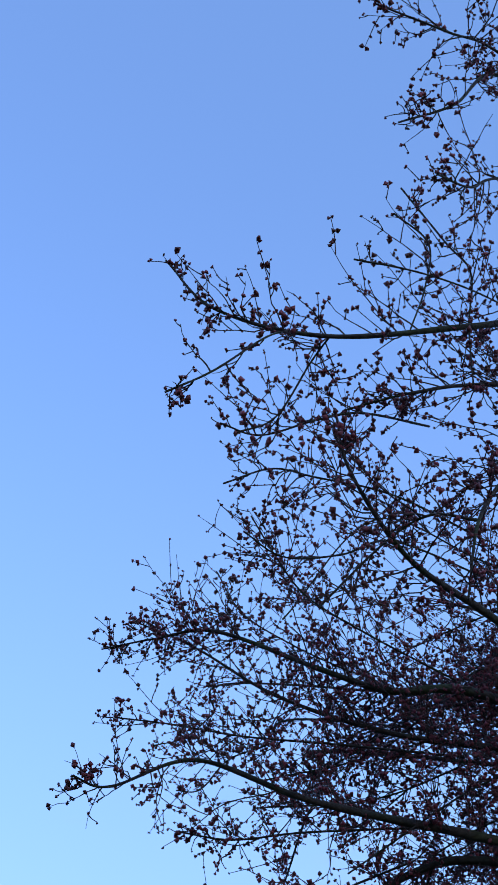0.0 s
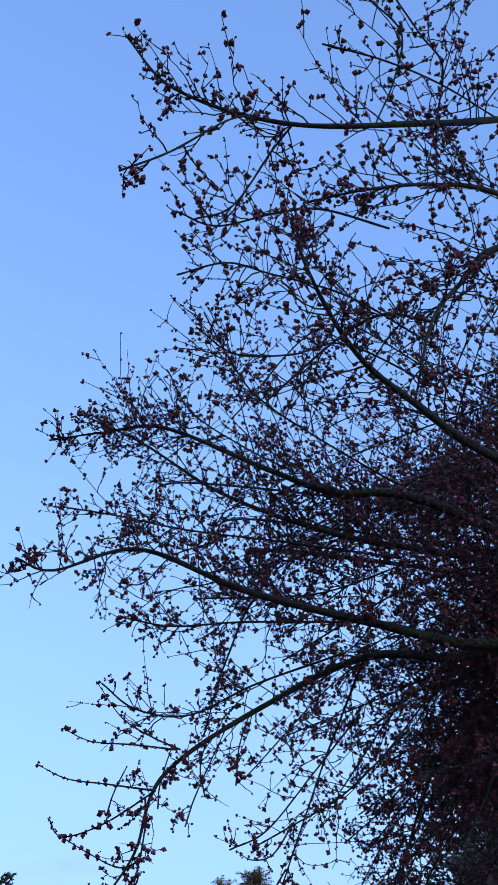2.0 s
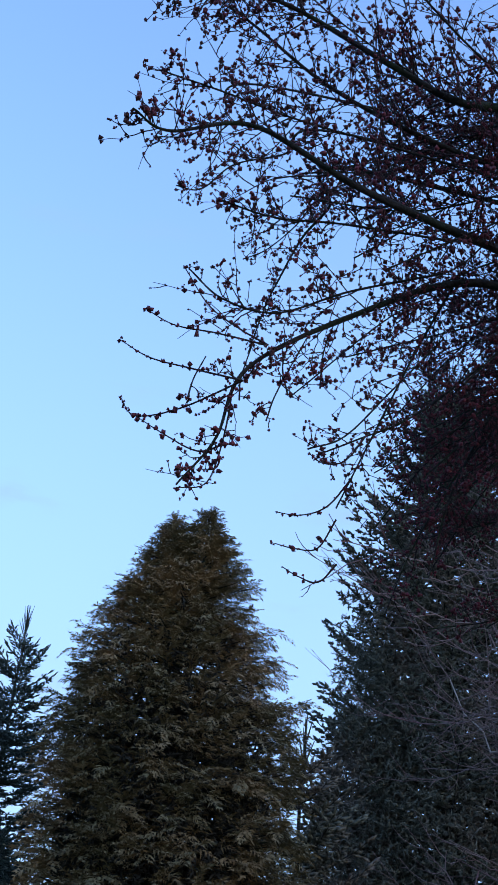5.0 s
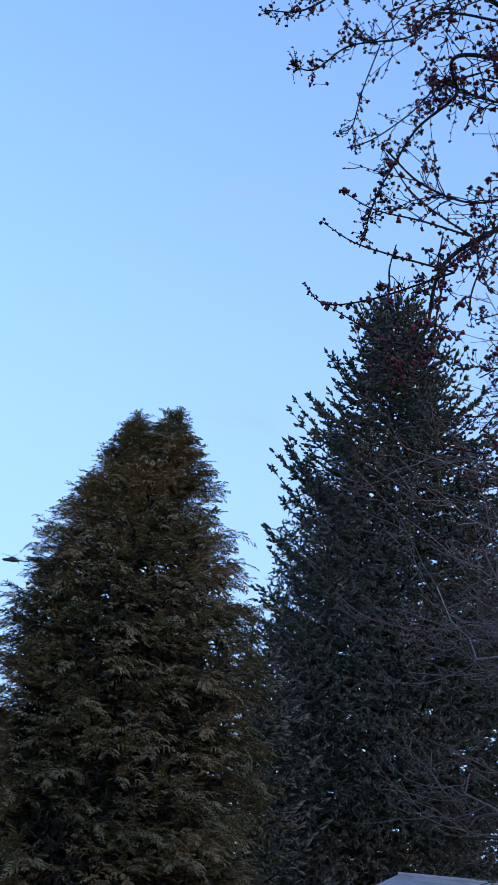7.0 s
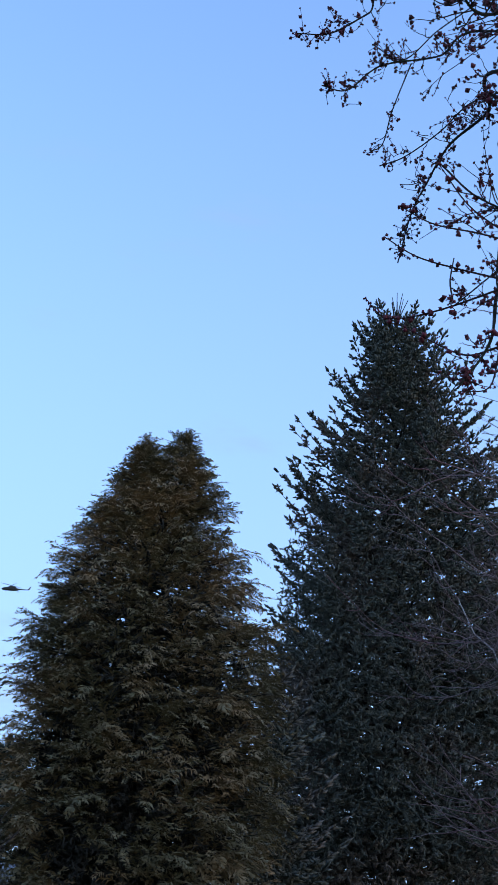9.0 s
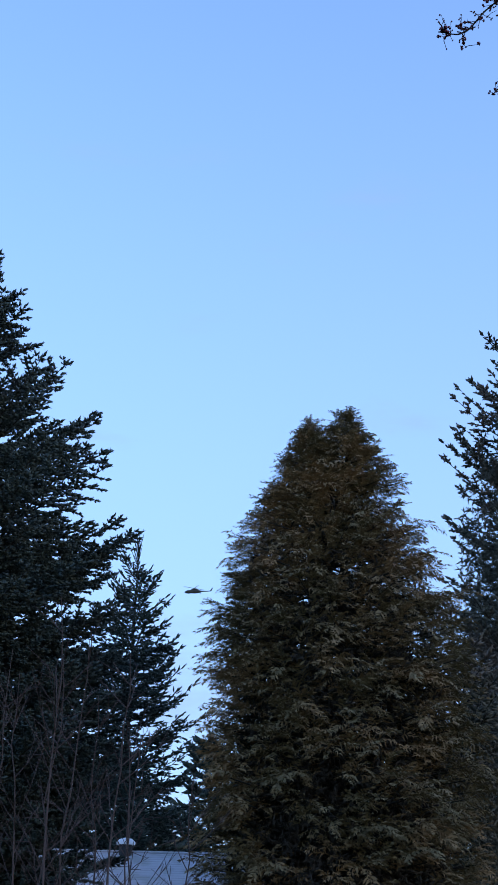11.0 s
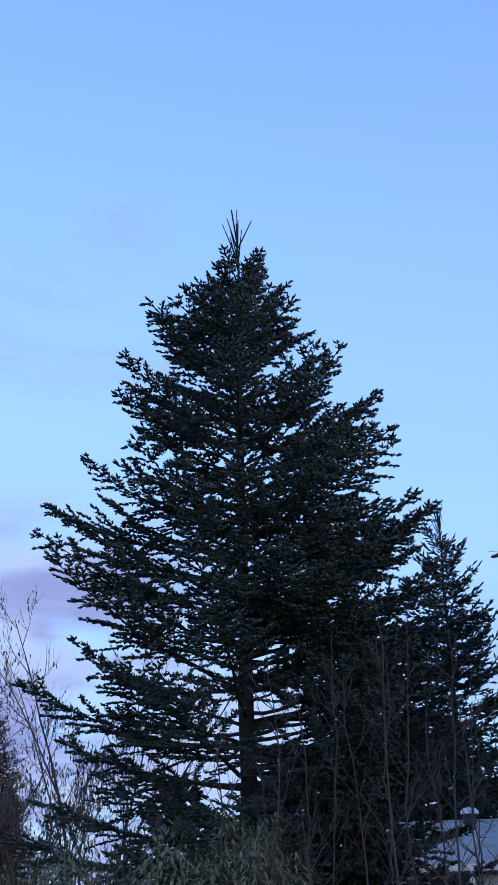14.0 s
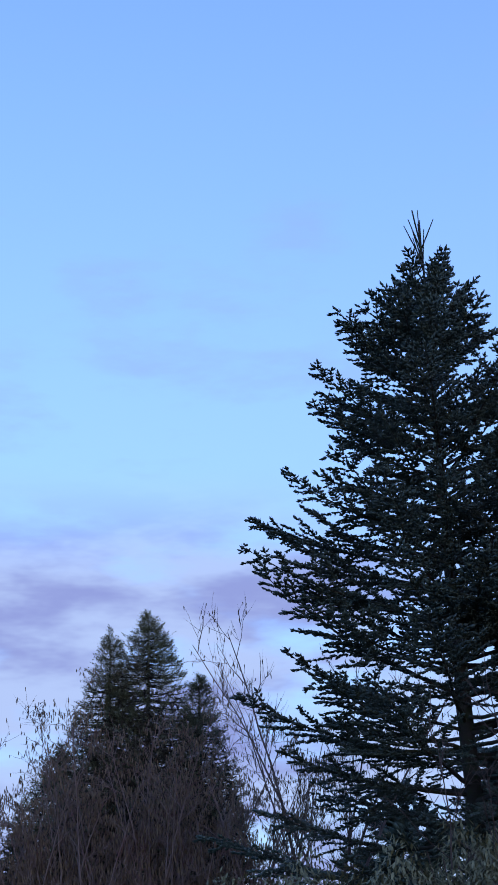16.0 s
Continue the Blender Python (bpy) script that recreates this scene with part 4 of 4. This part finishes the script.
# ------------------------------------------------------------------ bare shrubs and saplings
def bare_shrub(name, at, height, width, label, wood, stems=10, seed=1, catkins=0, droop=0.0, depth=2, twig=1.0, lean=(0, 0), stem_r=0.035, fan=0.8, base=0.06):
    """A many-stemmed leafless shrub: stems, branches and fine twigs, with hanging catkins if any."""
    r = np.random.default_rng(seed)
    tree = thing(name, at, label, "shrub" if height < 8 else "tree")
    phi = r.uniform(0, 2 * np.pi, stems)
    out = np.c_[np.cos(phi), np.sin(phi), np.zeros(stems)] * width * fan * r.uniform(0.3, 1.0, (stems, 1))
    start = np.c_[r.normal(0, base * width, (stems, 2)).clip(-2.2 * base * width, 2.2 * base * width), np.full(stems, -0.1)]
    way = out / height + np.array([lean[0], lean[1], 1.0])
    L = height * r.uniform(0.7, 1.0, stems)
    P = lines_from(start, way, L, 12, np.c_[out[:, :2] / height * 0.5, np.zeros(stems) - 0.05], 0.006)
    P[:, :, 2] *= height / max(P[:, :, 2].max(), 0.1)
    for i in range(stems):
        part("stem", [(*tubes(P[i], np.linspace(stem_r, 0.008, 12) * r.uniform(0.7, 1.1), 6), 0)], wood, tree)
    level, length = P, L
    thick = 0.011
    ends = []
    for d in range(depth):
        n, k = level.shape[0], level.shape[1]
        per = np.maximum(3, (length * (3.4 if d == 0 else 5.0) * twig).astype(int))
        own = np.repeat(np.arange(n), per)
        u = r.uniform(0.22 if d == 0 else 0.1, 1.0, len(own))
        j = np.clip((u * (k - 1)).astype(int), 0, k - 2)
        t = (u * (k - 1) - j)[:, None]
        at_ = level[own, j] * (1 - t) + level[own, j + 1] * t
        dirn = unit(level[own, j + 1] - level[own, j])
        m = len(own)
        way = dirn * 0.7 + unit(np.cross(dirn, r.normal(0, 1, (m, 3)))) * r.uniform(0.4, 0.9, (m, 1)) + np.array([0, 0, 0.25 - droop])
        l = r.uniform(0.25, 0.75, m) * (width * 0.42 if d == 0 else width * 0.17) * (1.15 - 0.6 * u)
        bend = np.c_[r.normal(0, 0.12, (m, 2)), r.normal(0.15, 0.15, m) - droop * 0.9]
        k = 5
        level, length = lines_from(at_, way, l, k, bend, 0.03), l
        R = np.linspace(1, 0.35, k)[None] * np.clip(thick * l / 0.9, 0.0058, 0.02)[:, None]
        part("branch_growth" if d == 0 else "twig_growth", [(*tubes(level, R, 4 if d == 0 else 3), 0)], wood, tree, kind="stuff")
        thick *= 0.7
        ends.append(level)
    if catkins:
        e = np.concatenate([x[:, -1] for x in ends] + [x[:, 3] for x in ends])
        e = e[r.permutation(len(e))[:catkins]]
        n = len(e)
        P = lines_from(e, np.c_[r.normal(0, 0.12, (n, 2)), -np.ones(n)], r.uniform(0.06, 0.13, n), 4, np.zeros((n, 3)))
        R = np.tile([0.006, 0.013, 0.012, 0.005], (n, 1))
        part("catkin_growth", [(*tubes(P, R, 3), 0)], CATKIN, tree, "hanging brown catkins", kind="stuff")
    return tree


def arching_tree(at, height, label, wood, limbs=46, seed=61, reach=6.0, dense=3.6, twig=6.0):
    """A leafless tree whose limbs arch out and hang, with a haze of fine twigs, their tips turned up."""
    r = np.random.default_rng(seed)
    tree = thing("bare_tree", at, label, "tree")
    zs = np.linspace(-0.2, height * 0.95, 16)
    part("trunk", [(*tubes(np.c_[r.normal(0, 0.05, (16, 2)), zs], np.linspace(0.2, 0.02, 16), 10), 0)], wood, tree)
    k = 14
    s = np.linspace(0, 1, k)
    lines = []
    for i in range(limbs):
        z = 1.8 + (height - 2.4) * (i / limbs) ** 0.9
        phi = i * 2.39996 + r.normal(0, 0.3)
        L = reach * r.uniform(0.7, 1.05) * np.interp(z / height, [0, 0.3, 0.5, 0.75, 1], [0.5, 0.75, 1.0, 0.62, 0.1])
        out = np.array([np.cos(phi), np.sin(phi), 0])
        line = np.array([0, 0, z]) + L * (out * (1.25 * s - 0.30 * s ** 3)[:, None] + np.array([0, 0, 1]) * (0.50 * s - 1.05 * s ** 2 + 0.80 * s ** 4)[:, None])
        line[1:] += np.cumsum(r.normal(0, 0.085, (k - 1, 3)), 0)
        lines.append(line)
        part("limb", [(*tubes(line, np.linspace(0.024, 0.006, k), 6), 0)], BRUSHPALE if i % 3 else wood, tree)
    level = np.array(lines)
    length = np.linalg.norm(np.diff(level, axis=1), axis=2).sum(1)
    for d, (per_m, lo, hi, thick, name) in enumerate(((dense, 0.6, 1.5, 0.0085, "side_growth"), (twig, 0.2, 0.6, 0.0052, "twig_growth"), (2.2, 0.1, 0.3, 0.0038, "fine_growth"))):
        n, k = level.shape[:2]
        per = np.maximum(2, (length * per_m).astype(int))
        own = np.repeat(np.arange(n), per)
        u = r.uniform(0.15, 1.0, len(own))
        j = np.clip((u * (k - 1)).astype(int), 0, k - 2)
        t = (u * (k - 1) - j)[:, None]
        p = level[own, j] * (1 - t) + level[own, j + 1] * t
        way = unit(level[own, j + 1] - level[own, j])
        m = len(own)
        w = way * 0.8 + unit(np.cross(way, r.normal(0, 1, (m, 3)))) * r.uniform(0.35, 0.85, (m, 1)) + np.array([0, 0, -0.05])
        l = r.uniform(lo, hi, m)
        w = unit(w) * np.array([1, 1, 0.7]) + np.array([0, 0, -0.28])
        level = lines_from(p, w, l, 6, np.c_[r.normal(0, 0.28, (m, 2)), r.normal(0.42, 0.22, m)], 0.045)
        length = l
        part(name, [(*tubes(level, np.linspace(thick, thick * 0.5, 6)[None].repeat(m, 0), 3), 0)], wood, tree, kind="stuff")
    return tree


# the large bare tree in front of the hemlock, brown with fine arching twigs
arching_tree((7.0, 8.8, 0), 8.6, "large leafless tree, dense fine purplish-brown twigs", BRUSH, limbs=64, reach=4.0)
# hazels with catkins in front of the cypress clump
for x, y, h, w, stems, seed in ((-14.0, 22.9, 6.3, 4.6, 24, 63), (-16.1, 22.4, 5.0, 4.2, 20, 64), (-11.9, 23.2, 5.4, 4.2, 22, 65)):
    bare_shrub("hazel_shrub", (x, y, 0), h, w, "leafless brown hazel thick with hanging catkins", BRUSH, stems=stems, seed=seed, catkins=4600, droop=0.16, depth=3, twig=0.68, fan=0.42, base=0.16)
bare_shrub("alder_tree", (-10.6, 25.4, 0), 8.0, 5.6, "slender leafless alder with sparse catkins", BRUSH, stems=7, seed=66, catkins=500, droop=-0.02, depth=3, twig=0.55, stem_r=0.05, fan=0.55)
bare_shrub("alder_tree", (-17.5, 22.6, 0), 6.3, 4.6, "slender leafless alder with sparse catkins", BRUSH, stems=4, seed=67, catkins=400, droop=-0.02, depth=3, twig=0.5, stem_r=0.045, fan=0.55)


def sapling(at, height, seed):
    r = np.random.default_rng(seed)
    tree = thing("sapling", at, "thin leafless sapling with steep upright side branches", "sapling", "saplings before the roof")
    n = 12
    s = np.linspace(0, 1, n)[:, None]
    stem = np.array([0, 0, height]) * s + np.cumsum(np.c_[r.normal(0, 0.04, (n, 2)), np.zeros(n)], 0)
    stem[0, 2] = -0.05
    part("stem", [(*tubes(stem, np.linspace(0.010 + 0.0025 * height, 0.004, n), 6), 0)], SAPLING, tree)
    m = int(4 + height * 2.2)
    u = r.uniform(0.3, 0.95, m)
    p = np.stack([np.interp(u, s[:, 0], stem[:, c]) for c in range(3)], -1)
    phi = r.uniform(0, 2 * np.pi, m)
    w = np.c_[np.cos(phi), np.sin(phi), r.uniform(0.7, 1.5, m)]
    l = r.uniform(0.35, 1.0, m) * (1.25 - u) * 1.5
    P = lines_from(p, w, l, 7, np.c_[np.zeros((m, 2)), np.full(m, 0.15)], 0.015)
    part("branch_growth", [(*tubes(P, np.linspace(0.007, 0.003, 7)[None].repeat(m, 0), 4), 0)], SAPLING, tree, kind="stuff")
    own = np.repeat(np.arange(m), 4)
    q = P[own, r.integers(2, 6, len(own))]
    w = unit(P[own, -1] - P[own, 0]) + r.normal(0, 0.45, (len(own), 3))
    P = lines_from(q, w, r.uniform(0.1, 0.4, len(own)), 4, np.zeros((len(own), 3)), 0.02)
    part("twig_growth", [(*tubes(P, np.linspace(0.005, 0.0025, 4)[None].repeat(len(own), 0), 3), 0)], SAPLING, tree, kind="stuff")


r5 = random.Random(9)
for i, (x, h) in enumerate(((-4.55, 4.6), (-4.1, 3.6), (-3.75, 4.9), (-3.15, 5.3), (-3.0, 4.2), (-2.72, 4.8), (-2.5, 5.2), (-2.35, 5.6), (-2.15, 5.3), (-1.95, 4.6), (-1.7, 4.9), (-1.35, 4.0), (-1.18, 4.3), (-0.85, 3.6))):
    sapling((x, 15.1 + r5.uniform(-0.9, 0.9), 0), h, 80 + i)


# ------------------------------------------------------------------ laurel hedge below the fir
def laurel(at, width, height, count, seed):
    r = np.random.default_rng(seed)
    bush = thing("laurel_bush", at, "pale green laurel bush with long drooping leaves", "bush", "laurel hedge")
    stems = 12
    phi = r.uniform(0, 2 * np.pi, stems)
    P = lines_from(np.zeros((stems, 3)) + np.array([0, 0, -0.1]), np.c_[np.cos(phi) * 0.35, np.sin(phi) * 0.35, np.ones(stems)], np.full(stems, height * 0.9), 8, np.zeros((stems, 3)), 0.02)
    part("stem_cluster", [(*tubes(P, np.linspace(0.03, 0.008, 8)[None].repeat(stems, 0), 5), 0)], SAPLING, bush)
    d = unit(r.normal(0, 1, (count, 3)))
    d[:, 2] = np.abs(d[:, 2])
    c = d * np.array([width / 2, width / 2 * 0.8, height * 0.55]) * r.uniform(0.72, 1.05, (count, 1)) * (1 + 0.12 * np.sin(d[:, :1] * 9 + seed)) + np.array([0, 0, height * 0.45])
    leaf = np.array([(0, 0, 0), (0.35, 0.13, 0.03), (0.35, -0.13, 0.03), (0.35, 0, -0.01), (0.75, 0.10, 0.0), (0.75, -0.10, 0.0), (0.75, 0, -0.04), (1, 0, -0.08)], float)
    faces = np.array([(0, 3, 1), (0, 2, 3), (1, 3, 6), (1, 6, 4), (3, 2, 5), (3, 5, 6), (4, 6, 7), (6, 5, 7)])
    a = d * np.array([1, 1, 0.3]) + r.normal(0, 0.4, (count, 3)) + np.array([0, 0, -0.75])
    part("foliage", [(*stamps((leaf, faces), c, a, d + np.array([0, 0, 0.6]), r.uniform(0.07, 0.13, count)), 0)], LAUREL, bush, kind="stuff")


for i, (x, y, w, h) in enumerate(((-7.4, 13.9, 2.0, 2.25), (-6.2, 14.0, 2.2, 2.45), (-5.0, 14.4, 2.2, 2.6), (-3.9, 14.6, 1.6, 2.5), (-4.45, 15.6, 1.7, 2.95), (-8.6, 14.2, 2.0, 2.1))):
    laurel((x, y, 0), w, h, 3400, 100 + i)


# ------------------------------------------------------------------ the two houses
def gable_house(name, at, turn, length, depth, eave, ridge, label, hip=0.0, vent=None, seed=0):
    """A low house: siding walls with windows and white posts, a roof of shingle courses, fascia and a roof vent."""
    h = thing(name, at, label, "house")
    h.rotation_euler[2] = radians(turn)
    x0, x1, y0, y1 = -length / 2, length / 2, -depth / 2, depth / 2
    part("wall", [(*box(x0 + 0.3, y0 + 0.4, 0, x1 - 0.3, y0 + 0.6, eave), 0)], WALL, h)
    part("wall", [(*box(x0 + 0.3, y1 - 0.6, 0, x1 - 0.3, y1 - 0.4, eave), 0)], WALL, h)
    for a, b in ((x0 + 0.3, x0 + 0.5), (x1 - 0.5, x1 - 0.3)):
        v = np.array([(a, y0 + 0.6, 0), (b, y0 + 0.6, 0), (a, y1 - 0.6, 0), (b, y1 - 0.6, 0), (a, y0 + 0.6, eave), (b, y0 + 0.6, eave), (a, y1 - 0.6, eave), (b, y1 - 0.6, eave),
                      (a, 0, eave + (ridge - eave) * (0.05 if hip else 0.86)), (b, 0, eave + (ridge - eave) * (0.05 if hip else 0.86))], float)
        part("wall", [(v, np.array([(0, 1, 5, 4), (2, 6, 7, 3), (0, 4, 6, 2), (1, 3, 7, 5)]), 0), (v, np.array([(4, 8, 6), (5, 7, 9), (4, 5, 9), (4, 9, 8), (6, 8, 9), (6, 9, 7)]), 0)], WALL, h, smooth=False)
    n = max(2, int(length / 2.2))
    for i in range(n):
        cx = x0 + (i + 0.5) * length / n
        w = part("window", [(*box(cx - 0.55, y0 + 0.36, 1.0, cx + 0.55, y0 + 0.39, 2.15), 0)], GLASS, h, "dark glass pane", smooth=False)
        for q in (box(cx - 0.63, y0 + 0.33, 0.92, cx - 0.55, y0 + 0.40, 2.23), box(cx + 0.55, y0 + 0.33, 0.92, cx + 0.63, y0 + 0.40, 2.23), box(cx - 0.55, y0 + 0.33, 2.15, cx + 0.55, y0 + 0.40, 2.23), box(cx - 0.55, y0 + 0.33, 0.92, cx + 0.55, y0 + 0.40, 1.0)):
            part("frame", [(*q, 0)], TRIM, w, "white frame", smooth=False)
    for i in range(n + 1):
        cx = x0 + 0.2 + i * (length - 0.4) / n
        part("post", [(*box(cx - 0.06, y0 + 0.08, 0, cx + 0.06, y0 + 0.20, eave - 0.05), 0)], TRIM, h, "white porch post", smooth=False)
    courses = 18
    for sgn in (-1, 1):
        for c in range(courses):
            t0, t1 = c / courses, (c + 1) / courses
            z0, z1 = eave + (ridge - eave) * t0, eave + (ridge - eave) * t1
            yy0, yy1 = sgn * depth / 2 * (1 - t0), sgn * depth / 2 * (1 - t1)
            cut0, cut1 = hip * t0, hip * t1
            v = np.array([(x0 + cut0, yy0, z0 + 0.018), (x1 - cut0, yy0, z0 + 0.018), (x1 - cut1, yy1, z1 + 0.012), (x0 + cut1, yy1, z1 + 0.012), (x0 + cut0, yy0, z0), (x1 - cut0, yy0, z0)], float)
            part("shingle_course", [(v, np.array([(0, 1, 2, 3), (4, 5, 1, 0)]), 0)], ROOF, h, smooth=False)
        part("fascia", [(*box(x0, sgn * depth / 2 - 0.02, eave - 0.18, x1, sgn * depth / 2 + 0.02, eave + 0.01), 0)], TRIM, h, smooth=False)
    if hip:
        for sx in (-1, 1):
            e = x0 if sx < 0 else x1
            v = np.array([(e, y0, eave + 0.02), (e, y1, eave + 0.02), (e - sx * hip, 0, ridge + 0.01)], float)
            part("roof", [(v, np.array([(0, 1, 2)]), 0)], ROOF, h, smooth=False)
    part("ridge_cap", [(*tubes(np.array([(x0 + hip, 0, ridge + 0.01), (0, 0, ridge + 0.015), (x1 - hip, 0, ridge + 0.01)]), np.full(3, 0.06), 6), 0)], ROOF, h)
    if vent:
        vx, vy = vent
        vz = ridge - (ridge - eave) * abs(vy) / (depth / 2)
        base = part("roof_vent", [(*tubes(np.array([(vx, vy, vz - 0.05), (vx, vy, vz + 0.16), (vx, vy, vz + 0.30)]), np.array([0.20, 0.20, 0.20]), 12), 0)], DARKMETAL, h, "dark round roof vent")
        part("cap", [(*tubes(np.array([(vx, vy, vz + 0.28), (vx, vy, vz + 0.36), (vx, vy, vz + 0.45), (vx, vy, vz + 0.50)]), np.array([0.29, 0.29, 0.2, 0.01]), 14), 0)], PALEMETAL, base, "pale domed cap")
    return h


gable_house("house", (-1.3, 38.1, 0), 4, 10.0, 5.6, 3.15, 4.48, "low house with a pale grey shingle roof behind saplings", vent=(-2.4, -0.15))
gable_house("house", (12.6, 22.4, 0), -16, 13.8, 5.0, 2.55, 3.60, "low house with a blue-grey hipped roof under the hemlock", hip=1.6)


# ------------------------------------------------------------------ the helicopter far off
def helicopter(at, turn):
    h = thing("helicopter", at, "dark olive helicopter hovering far off in the sky", "helicopter")
    h.rotation_euler[2] = radians(turn)
    xs = np.array([-8.0, -7.4, -6.0, -3.5, 0, 2.5, 3.6, 4.2])
    wd = np.array([0.15, 0.75, 1.15, 1.25, 1.25, 0.95, 0.6, 0.45])
    z = np.array([-0.5, -0.45, -0.25, 0, 0, 0.15, 0.35, 0.45])
    part("fuselage", [(*tubes(np.c_[xs, xs * 0, z], wd, 12), 0)], OLIVE, h)
    part("tail_boom", [(*tubes(np.array([(4.0, 0, 0.4), (8.0, 0, 0.6), (10.6, 0, 0.8)]), np.array([0.5, 0.35, 0.25]), 8), 0)], OLIVE, h)
    part("tail_fin", [(*tubes(np.array([(10.2, 0, 0.7), (11.0, 0, 2.0), (11.7, 0, 3.2)]), np.array([0.55, 0.42, 0.25]), 6), 0)], OLIVE, h)
    part("engine_housing", [(*tubes(np.array([(-3.8, 0, 1.2), (-2.5, 0, 1.45), (0.5, 0, 1.45), (2.6, 0, 1.0)]), np.array([0.2, 0.75, 0.75, 0.2]), 10), 0)], OLIVE, h)
    part("rotor_mast", [(*tubes(np.array([(-1.6, 0, 1.5), (-1.6, 0, 2.3), (-1.6, 0, 2.6)]), np.array([0.3, 0.25, 0.2]), 8), 0)], DARKMETAL, h)
    for i in range(4):
        w = radians(28 + 90 * i)
        d = np.array([math.cos(w), math.sin(w), 0])
        p = np.array([-1.6, 0, 2.45])
        part("rotor_blade", [(*tubes(np.array([p, p + d * 4 + np.array([0, 0, 0.15]), p + d * 8 + np.array([0, 0, 0.1])]), np.array([0.2, 0.17, 0.1]), 5), 0)], DARKMETAL, h)
    for s in (-1, 1):
        for x in (-5.2, 3.4):
            part("wheel", [(*tubes(np.array([(x, s * 1.2, -1.5), (x, s * 1.35, -1.5), (x, s * 1.5, -1.5)]), np.array([0.36, 0.4, 0.36]), 10), 0)], DARKMETAL, h)
            part("strut", [(*tubes(np.array([(x, s * 0.8, -0.5), (x, s * 1.2, -1.0), (x, s * 1.35, -1.5)]), np.array([0.15, 0.12, 0.1]), 6), 0)], DARKMETAL, h)


helicopter((-40.5, 799.0, 239.6), 0)
